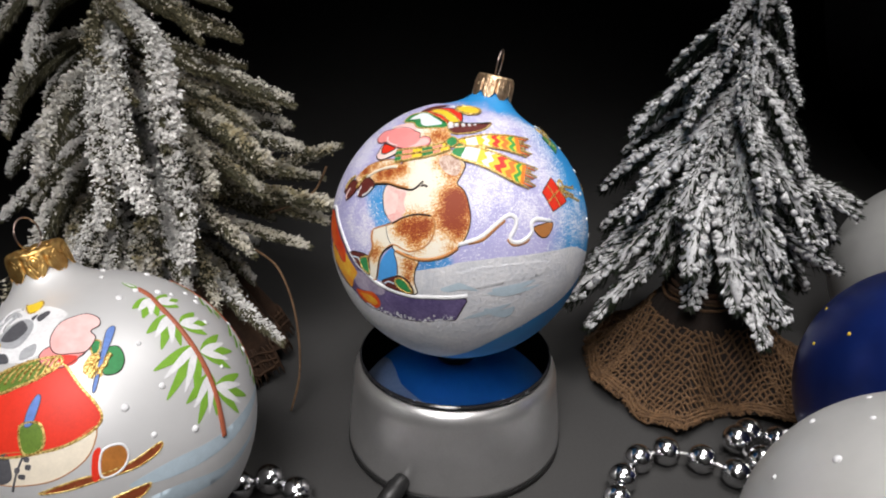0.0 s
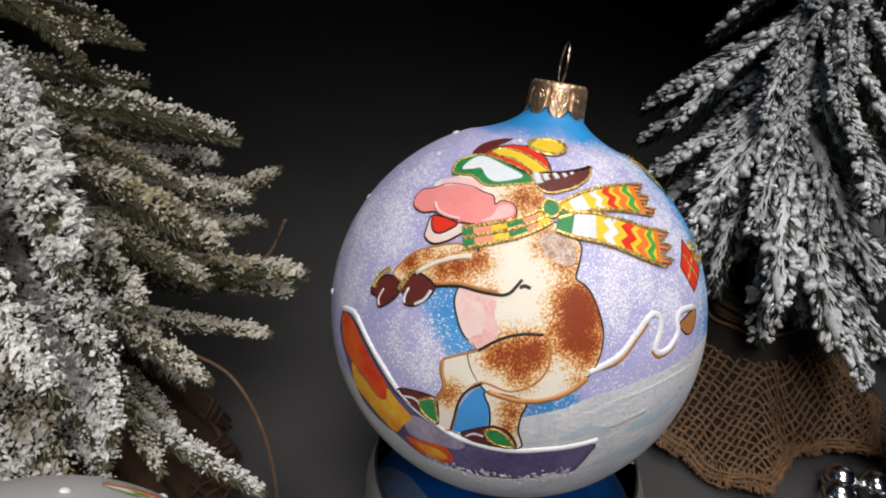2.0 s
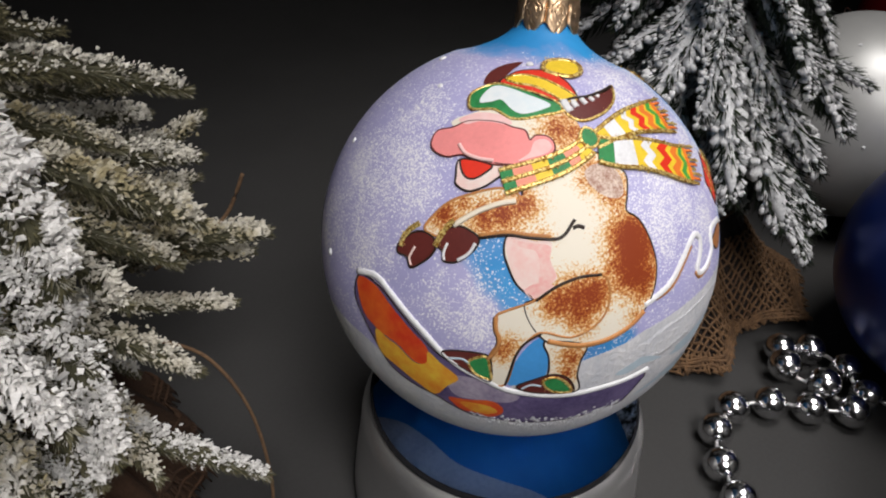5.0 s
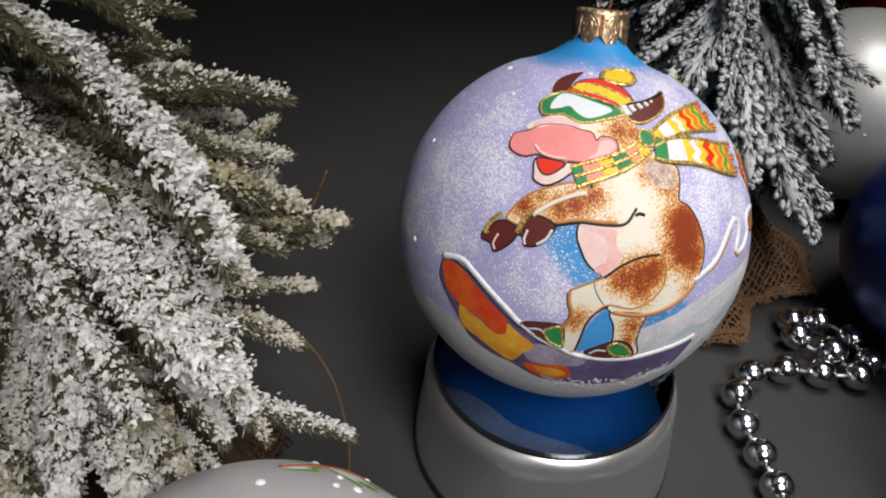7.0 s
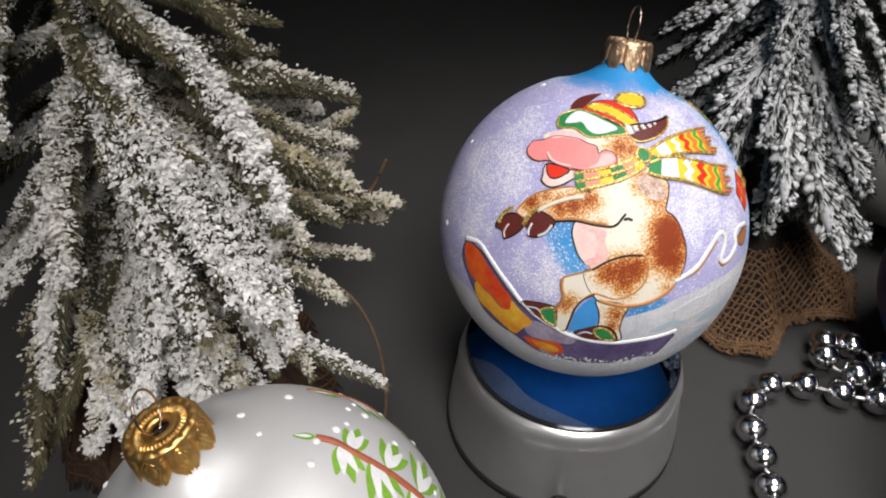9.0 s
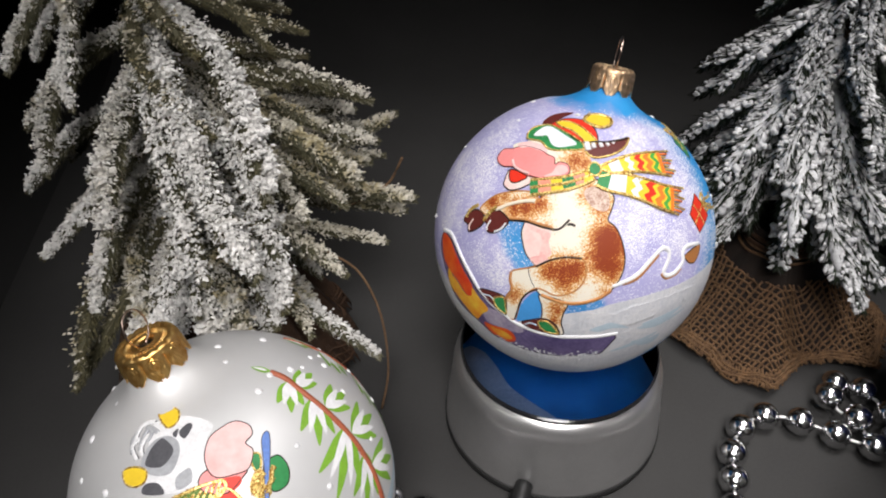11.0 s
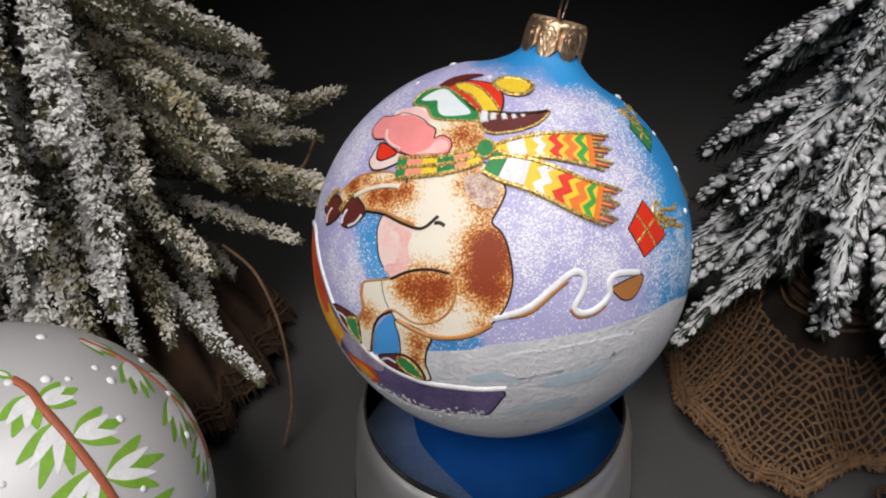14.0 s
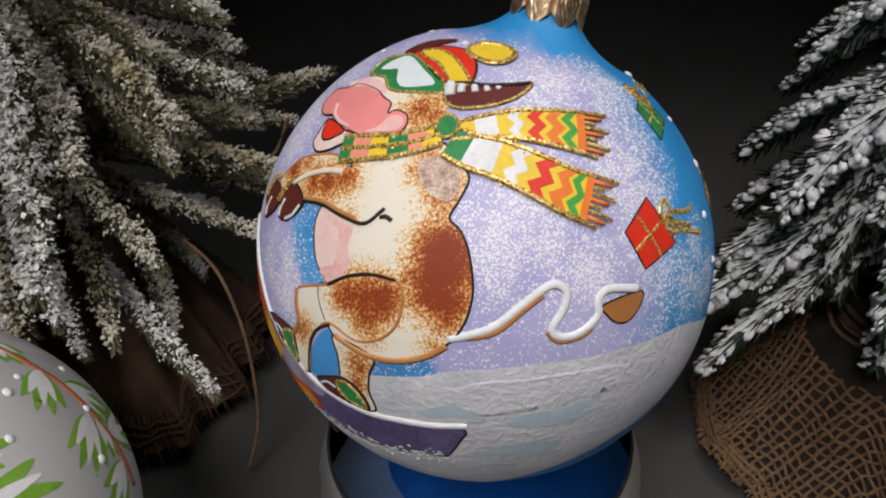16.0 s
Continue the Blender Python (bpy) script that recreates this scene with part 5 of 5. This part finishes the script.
def branch_mesh(name, seed, style, dusted=1.0, needle="needle_a", hump=(0.05, 0.11), frost="flock"):
    """One fir branch along +y, 0.1 or 0.055 long; slot 0 needles, slot 1 flock, slot 2 wood."""
    rng = random.Random(seed)
    length = 0.1 if style == "brush" else 0.055
    arch, sway = (rng.uniform(*hump) if style == "brush" else rng.uniform(0.03, 0.09)) * length, rng.uniform(-0.1, 0.1) * length

    def curve(f):
        return Vector((sway * math.sin(math.pi * f), length * f, arch * math.sin(math.pi * min(f, 1) ** 0.9)))

    if style == "brush":
        brush = 0.0044
        nv, nf = needles(rng, length, brush, 2050, 0.0066, 0.00032, curve, 1.35)
        clumps = []
        for _ in range(420):
            f = 0.04 + 0.95 * rng.random()
            a = rng.gauss(math.pi / 2, 0.66)
            t = 1.0 if f < 0.85 else 1.0 - 0.5 * (f - 0.85) / 0.15
            rad = Vector((math.cos(a), 0, math.sin(a)))
            big = max(0.0, noise.noise(curve(f) * 90 + Vector((seed, 0, 0)))) + 0.5 * max(0.0, math.sin(a))
            clumps.append((curve(f) + rad * brush * t * rng.uniform(0.6, 1.05), rad, 0.5 + 0.75 * big))

        def place():
            c, rad, k = clumps[int(rng.random() ** 1.3 * len(clumps))]
            p = c + Vector((rng.gauss(0, 1), rng.gauss(0, 1), rng.gauss(0, 1))) * 0.0007
            d = (rad * 0.35 + Vector((rng.uniform(-0.7, 0.7), rng.uniform(0.2, 1.5), rng.uniform(-0.6, 0.7)))).normalized()
            return p, d, k * (1.5 if rng.random() < 0.04 else 1.0)

        fv, ff = flakes(rng, int(2900 * dusted), place, 0.00032, 0.00076, 1.9, False)
        cv, cf = tube([curve(f) for f in np.linspace(0, 0.95, 12)], [0.0024] * 9 + [0.0022, 0.0018, 0.0012], 7)
    else:
        brush = 0.0060
        nv, nf = needles(rng, length, brush, 430, 0.0085, 0.0005, curve, 1.3)
        lobes = []
        for k in range(17):
            f = 0.05 + 0.93 * k / 16
            t = (0.65 + 0.35 * min(1.0, f * 3)) * (1.0 if f < 0.78 else 1.0 - 1.5 * (f - 0.78))
            for side in (-1, 0, 1):
                if rng.random() < 0.06 + 0.8 * (1 - dusted):
                    continue
                rad = Vector((side, 0, rng.uniform(-0.1, 0.3) if side else 0.55))
                d = Vector((side * rng.uniform(0.4, 0.8) + rng.uniform(-0.15, 0.15), 1.0, rng.uniform(-0.1, 0.3))).normalized()
                p = curve(min(0.99, f + 0.012 * side + rng.gauss(0, 0.008))) + rad * brush * t * rng.uniform(0.36, 0.55)
                lobes.append((p, d, t * rng.uniform(0.7, 1.15)))
                for _ in range(5):
                    lobes.append((p + Vector((rng.uniform(-1, 1), rng.uniform(-1.2, 1.2), rng.uniform(-0.3, 1))) * 0.0017 * t, d, t * rng.uniform(0.3, 0.6)))
        lobes.reverse()
        fv, ff = flakes(rng, len(lobes), lobes.pop, 0.00125, 0.0018, 1.5)
        snow = tube([curve(f) + Vector((0, 0, 0.0012)) for f in np.linspace(0.03, 0.97, 22)], [rng.uniform(0.0014, 0.002) for _ in range(20)] + [0.001, 0.0006], 7)
        fv, ff = joined([(fv, ff), snow])
        cv, cf = tube([curve(f) for f in np.linspace(0, 0.95, 12)], [0.0016] * 9 + [0.0014, 0.001, 0.0008], 6)
    wv, wf = tube([curve(f) for f in np.linspace(0, 0.97, 10)], [0.0013 - 0.0008 * k / 9 for k in range(10)], 5)
    verts, faces = joined([(nv, nf), (cv, cf), (fv, ff), (wv, wf)])
    mesh = bpy.data.meshes.new(name)
    mesh.from_pydata([tuple(v) for v in verts], [], faces)
    mesh.materials.append(M[needle] if style == "brush" else M["needle_b"])
    mesh.materials.append(M[frost] if style == "brush" else M["thick_snow"])
    mesh.materials.append(M["bark"])
    mesh.polygons.foreach_set("material_index", [0] * (len(nf) + len(cf)) + [1] * len(ff) + [2] * len(wf))
    if style == "spray":
        mesh.shade_smooth()
    return mesh


def fir(name, base, height, style, tips, label, fill, shape, seed, rise, gap, low, droop=0.0):
    """A small artificial fir: trunk, and branches whose ends lie at tips; shape gives the reach at a height."""
    rng = random.Random(seed)
    root = thing(name, base, label, "artificial fir", "small firs")
    base = Vector(base)
    part("trunk", tube([(0, 0, 0.004), (0.001, 0, height * 0.3), (0, 0.001, height * 0.65), (0, 0, height)], [0.008, 0.006, 0.004, 0.0012], 12), M["bark"], root)
    meshes = [branch_mesh("branch_" + style, seed + k, style, 1.0 if style == "spray" else 0.5 + 0.07 * (k * 4 % 9)) for k in range(9)]
    bare = [branch_mesh("bare_branch_" + style, seed + 20 + k, style, 0.09, "needle_c", (-0.02, 0.03), "olive_flock") for k in range(4)] if style == "brush" else meshes
    shade = [branch_mesh("shaded_branch_" + style, seed + 40 + k, style, 0.3 if style == "spray" else 0.22, hump=(0.0, 0.06)) for k in range(3)]
    olive = [branch_mesh("olive_branch_" + style, seed + 60 + k, style, 0.4 + 0.07 * k, hump=(-0.03, 0.03), frost="olive_flock") for k in range(4)] if style == "brush" else meshes
    ends = [Vector(t[:3]) - base for t in tips]
    deep = set()
    girth = [t[3] if len(t) > 3 else 1.0 for t in tips]
    for k in range(fill):
        h = low + (height - low - 0.015) * ((k + 0.5) / fill) ** 1.12
        a = k * 2.39996 + rng.uniform(-0.35, 0.35)
        r = shape(h) * (rng.uniform(0.72, 1.05) if k % 3 else rng.uniform(0.4, 0.75))
        r *= (0.8 if math.cos(a) < 0 else 0.9) if style == "brush" else 1.0
        end = Vector((r * math.cos(a), r * math.sin(a), h + rng.uniform(-0.008, 0.008)))
        inner = style == "spray" and end.y < -0.012 and h < 0.066
        if inner:
            end.x, end.y, end.z = end.x * 0.62, end.y * 0.62, end.z + 0.006
        if all((end - e).length > gap * (1.0 if h < height * 0.62 else 0.75) * (0.7 if inner else 0.84 if style == "brush" and end.x < -0.01 and end.y < 0.03 else 1.0) for e in ends):
            if inner or not k % 3:
                deep.add(len(ends))
            ends.append(end)
    for k, e in enumerate(ends):
        reach = math.hypot(e.x, e.y)
        lean = tips[k][4] if k < len(tips) and len(tips[k]) > 4 else rise
        if style == "brush" and lean == rise:
            lean = rise + droop * max(0.0, -math.sin(math.atan2(e.y, e.x) + 0.3)) - 0.27 * max(0.0, math.cos(math.atan2(e.y, e.x) - 0.15)) ** 1.5
        start = Vector((0, 0, min(e.z + lean * reach + 0.012, height - 0.004)))
        d = e - start
        y = d.normalized()
        x = y.cross(Vector((0, 0, 1))).normalized()
        z = x.cross(y)
        turn = Matrix((x, y, z)).transposed().to_4x4()
        wide = min(1.3, max(0.6, 0.3 + d.length / 0.11)) * (1.08 if style == "brush" else 1.42) * rng.uniform(0.85, 1.15) * (girth[k] if k < len(girth) else 1.0)
        leeward = -0.45 < math.atan2(e.y, e.x) < 2.4
        kinds = bare if (style == "brush" and (e.z > 0.135 and e.x > 0.01 or e.z < 0.07 and e.x < -0.03)) or k >= len(tips) and ((k % 3 == 0 and leeward) or (k % 3 and e.z > 0.13 and e.x > 0.0)) else meshes
        kinds = olive if kinds is meshes and e.x > 0.044 and e.z > 0.055 else kinds
        kinds = shade if k in deep or style == "brush" and k >= len(tips) and e.y > 0.03 and e.x < 0 else kinds
        ob = new("branch", kinds[k % len(kinds)])
        ob.parent = root
        ob.matrix_local = Matrix.Translation(start) @ turn @ Matrix.Rotation(rng.uniform(-0.5, 0.5), 4, "Y") @ Matrix.Diagonal((wide, d.length / (0.1 if style == "brush" else 0.055), wide, 1))
    return root


def reach_of(rows):
    def shape(h):
        return float(np.interp(h, [a for a, _ in rows], [b for _, b in rows]))
    return shape


fir("flocked_fir", (-0.142, 0.050, 0.0), 0.30, "brush",
    [(-0.0685, 0.0408, 0.1345, 0.95, 0.2), (-0.0825, 0.0085, 0.0806, 1.0, 0.45), (-0.0743, 0.0179, 0.1147, 1.0, 0.25), (-0.0726, 0.0, 0.0445, 0.7, 0.0), (-0.0802, 0.0227, 0.1014, 0.9, 0.3), (-0.067, 0.05, 0.112, 0.95, 0.18),
     (-0.103, -0.0156, 0.1328, 1.1, 0.35), (-0.1184, -0.0195, 0.124, 1.15, 0.3), (-0.1082, -0.0255, 0.1108, 1.1, 0.5), (-0.1248, -0.0212, 0.1068, 1.1, 0.6), (-0.1042, -0.012, 0.0834, 1.1, 0.6), (-0.109, -0.003, 0.068, 1.0, 0.7),
     (-0.0975, 0.0, 0.059, 0.95, 0.7), (-0.1478, -0.0196, 0.0824, 1.05, 0.6), (-0.15, -0.0026, 0.0621, 1.0, 0.7), (-0.1565, -0.0035, 0.116, 1.15, 0.4), (-0.119, 0.003, 0.145, 1.1, 0.4), (-0.1197, 0.0103, 0.1688, 1.05, 0.5),
     (-0.2033, 0.0558, 0.0965, 0.95, 0.5), (-0.1913, 0.0217, 0.0889, 0.9, 0.5), (-0.1847, 0.0584, 0.1494, 0.95, 0.4), (-0.177, 0.016, 0.128, 1.0, 0.45), (-0.178, -0.012, 0.065, 1.0, 0.6), (-0.185, -0.006, 0.048, 0.9, 0.6), (-0.168, 0.0, 0.047, 0.9, 0.6),
     (-0.089, 0.045, 0.16, 0.9, 0.2), (-0.095, 0.026, 0.15, 0.9, 0.25), (-0.0535, 0.043, 0.0885, 0.9, 0.05), (-0.06, 0.06, 0.08, 0.85, 0.1), (-0.0573, 0.09, 0.1015, 0.8, -0.3), (-0.057, 0.05, 0.078, 0.85, 0.02), (-0.066, 0.04, 0.07, 0.8, 0.1), (-0.064, 0.075, 0.09, 0.8, -0.02),
     (-0.172, 0.004, 0.0745), (-0.135, -0.005, 0.078), (-0.126, -0.0026, 0.0602), (-0.111, 0.0046, 0.05), (-0.095, 0.0217, 0.044), (-0.132, 0.006, 0.043), (-0.15, 0.007, 0.046), (-0.16, -0.012, 0.035, 1.0, 0.8), (-0.145, -0.012, 0.042, 1.0, 0.8), (-0.13, -0.012, 0.047, 1.0, 0.8), (-0.118, -0.01, 0.05, 1.0, 0.8), (-0.085, 0.036, 0.126, 0.95, 0.22), (-0.08, 0.06, 0.128, 0.9, 0.15), (-0.09, 0.052, 0.148, 0.95, 0.2), (-0.1, 0.028, 0.162, 1.0, 0.3), (-0.094, 0.05, 0.172, 0.9, 0.25), (-0.102, 0.04, 0.185, 0.9, 0.3), (-0.086, 0.05, 0.118, 0.9, 0.15),
     (-0.075, 0.065, 0.118, 0.85, 0.1), (-0.071, 0.072, 0.106, 0.8, 0.05), (-0.076, 0.034, 0.106, 0.85, 0.2), (-0.083, 0.078, 0.122, 0.8, 0.08), (-0.07, 0.058, 0.098, 0.85, 0.1), (-0.096, 0.07, 0.158, 0.85, 0.2)],
    "tall artificial fir with drooping olive branches under white flock", 640,
    reach_of([(0.02, 0.05), (0.06, 0.064), (0.10, 0.074), (0.135, 0.068), (0.18, 0.044), (0.24, 0.028), (0.3, 0.006)]), 3, 0.42, 0.0245, 0.03, 0.1)
fir("snowy_fir", (0.123, 0.058, 0.0), 0.205, "spray",
    [(0.1042, 0.0279, 0.0481, 1.1, 0.8), (0.1185, 0.008, 0.0578, 1.1, 0.75), (0.1059, 0.0413, 0.1076, 1.1, 0.8), (0.0884, 0.1069, 0.1068, 0.9, 0.65), (0.071, 0.077, 0.0859, 1.0, 0.5), (0.0987, 0.0871, 0.1397, 0.9, 0.6), (0.0744, 0.0471, 0.0568, 1.0, 0.7),
     (0.0857, 0.0454, 0.0525, 0.9, 0.8), (0.1261, 0.02, 0.1015, 1.1, 0.6), (0.0849, 0.0989, 0.0968, 0.9, 0.6), (0.098, 0.0157, 0.0705, 1.0, 0.7), (0.1373, 0.0068, 0.0527, 1.15, 0.7), (0.0858, 0.0891, 0.1164, 0.9, 0.5), (0.186, 0.06, 0.0865, 0.85, 0.05), (0.167, 0.025, 0.095, 0.85, 0.1), (0.178, 0.05, 0.057, 0.9, 0.3),
     (0.150, 0.050, 0.104), (0.129, 0.001, 0.045, 0.8, 0.7), (0.079, 0.068, 0.115), (0.0542, 0.05, 0.0377, 0.95, 0.6), (0.0627, 0.04, 0.0305, 0.85, 0.7)],
    "small artificial fir with dark needles under thick white snow", 600,
    reach_of([(0.03, 0.056), (0.05, 0.06), (0.08, 0.048), (0.11, 0.033), (0.14, 0.02), (0.17, 0.009), (0.21, 0.002)]), 11, 0.75, 0.015, 0.046)


def twine(points, label):
    ob = part("jute_twine", tube(smooth_line(points, 8), 0.00055, 6), M["jute_twist"])
    return tagged(ob, label, "twine")


twine([(-0.09, 0.034, 0.072), (-0.078, 0.027, 0.066), (-0.0705, 0.02, 0.048), (-0.069, 0.014, 0.022), (-0.073, 0.008, 0.004)], "loose brown jute twine hanging from the tall fir")
twine([(-0.084, 0.046, 0.084), (-0.072, 0.046, 0.089), (-0.063, 0.047, 0.095), (-0.0575, 0.047, 0.106)], "loose brown jute twine sticking out of the tall fir")


# ---- burlap ----
def burlap(name, base, lobes, high, label, thread, phase=0.0, pleat=0.0, fine=1.0, slump=1.35, backing=None, open_weave=True):
    """A jute wrap gathered round a trunk foot: crossing threads over a dark backing sheet."""
    root = thing(name, base, label, "burlap wrap", "burlap wraps")
    rng = random.Random(len(lobes) * 7)
    az = [a for a, _ in lobes] + [lobes[0][0] + 360]
    rr = [r for _, r in lobes] + [lobes[0][1]]

    def edge(a):
        return float(np.interp((a - lobes[0][0]) % 360 + lobes[0][0], az, rr))

    def at(a, f, lift=0.0):
        r = 0.016 + (edge(a) - 0.016) * f ** 1.25 * (1 + pleat * (math.sin(radians(a) * 13 + 2 * math.sin(radians(a) * 3)) + 0.5 * math.sin(radians(a) * 29 + phase)) * (0.3 + 0.7 * (1 - f)))
        z = high * max(0.0, 1 - f) ** slump + 0.0016 + 0.0022 * (1 + math.sin(radians(a) * 9 + phase)) * f
        n = 0.001 + lift
        return Vector((r * math.cos(radians(a)), r * math.sin(radians(a)), z + n))

    # Added sheet; unless a cloth is given, near-black puts shade into the weave's holes.
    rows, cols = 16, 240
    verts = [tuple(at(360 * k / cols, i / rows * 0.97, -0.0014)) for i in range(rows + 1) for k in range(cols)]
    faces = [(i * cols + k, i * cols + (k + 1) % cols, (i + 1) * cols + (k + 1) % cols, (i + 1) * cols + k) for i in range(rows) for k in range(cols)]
    part("backing_sheet", (verts, faces), backing or M["gap_brown"], root, "dark brown sheet under the burlap threads")
    grid = radians(28)
    for name, way in (("warp_threads", 0.0), ("weft_threads", math.pi / 2)) if open_weave else ():
        strands = []
        for k in range(-int(36 / fine), int(36 / fine) + 1):
            off = 0.0024 * fine * k + rng.uniform(-0.00022, 0.00022)
            run = []
            for i in range(-64, 65):
                along = 0.0013 * i
                swing = off + 0.0003 * math.sin(i * 0.17 + k * 1.3)
                x, y = along * math.cos(way + grid) - swing * math.sin(way + grid), along * math.sin(way + grid) + swing * math.cos(way + grid)
                a = math.degrees(math.atan2(y, x))
                f = math.hypot(x, y) / edge(a)
                if 0.3 < f < 1.0 + rng.uniform(-0.02, 0.02):
                    run.append(at(a, f, 0.0005 * math.sin(i * 1.4 + math.pi * k + way)))
                elif len(run) > 3:
                    strands.append(tube(run, rng.uniform(0.00043, 0.0006) * fine, 5))
                    run = []
                else:
                    run = []
        tagged(part(name, joined(strands), thread, root), kind="stuff")
    strands = []
    for k in range(300):
        a = 360 * k / 300 + rng.uniform(-0.9, 0.9)
        lean, last = rng.uniform(-3, 3), 0.985 + rng.uniform(0.0, 0.04)
        thick = rng.uniform(0.0003, 0.0006)
        strands.append(tube([at(a + lean * f, 0.87 + (last - 0.87) * f, 0.0008 * rng.random()) for f in (0, 0.35, 0.7, 1)], [thick * 0.8, thick, thick, thick * 0.45], 5))
    for i in range(3):
        strands.append(tube([at(2.4 * k, 0.9 + 0.03 * i + 0.012 * math.sin(k * 0.4 + i) + rng.uniform(-0.006, 0.006), 0.0006) for k in range(150)], 0.0007, 4, True))
    for i in range(2):
        strands.append(tube([at(4 * k, 0.14 + 0.04 * i + 0.006 * math.sin(k * 0.4 + i), 0.0005) for k in range(90)], 0.0008, 4, True))
    tagged(part("frayed_hem", joined(strands), thread, root), kind="stuff")
    for z in (0.86, 0.9):
        part("twine_tie", tube([at(12 * k, 1 - z, 0.0016) for k in range(30)], 0.0011, 6, True), M["jute_darker"], root, "dark jute twine tied round the wrap")
    return root


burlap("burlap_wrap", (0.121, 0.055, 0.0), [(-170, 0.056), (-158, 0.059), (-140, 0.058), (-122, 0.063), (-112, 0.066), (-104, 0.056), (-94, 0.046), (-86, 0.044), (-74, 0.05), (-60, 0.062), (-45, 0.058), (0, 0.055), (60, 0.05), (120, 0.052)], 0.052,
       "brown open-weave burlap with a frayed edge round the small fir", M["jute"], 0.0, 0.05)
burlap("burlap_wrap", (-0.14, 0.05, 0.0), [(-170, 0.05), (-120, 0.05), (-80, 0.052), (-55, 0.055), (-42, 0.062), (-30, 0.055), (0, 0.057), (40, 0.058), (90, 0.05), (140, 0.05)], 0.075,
       "dark brown burlap in folds round the foot of the tall fir", M["jute_darker"], 2.0, 0.2, 0.6, 0.75, M["jute_cloth"], False)
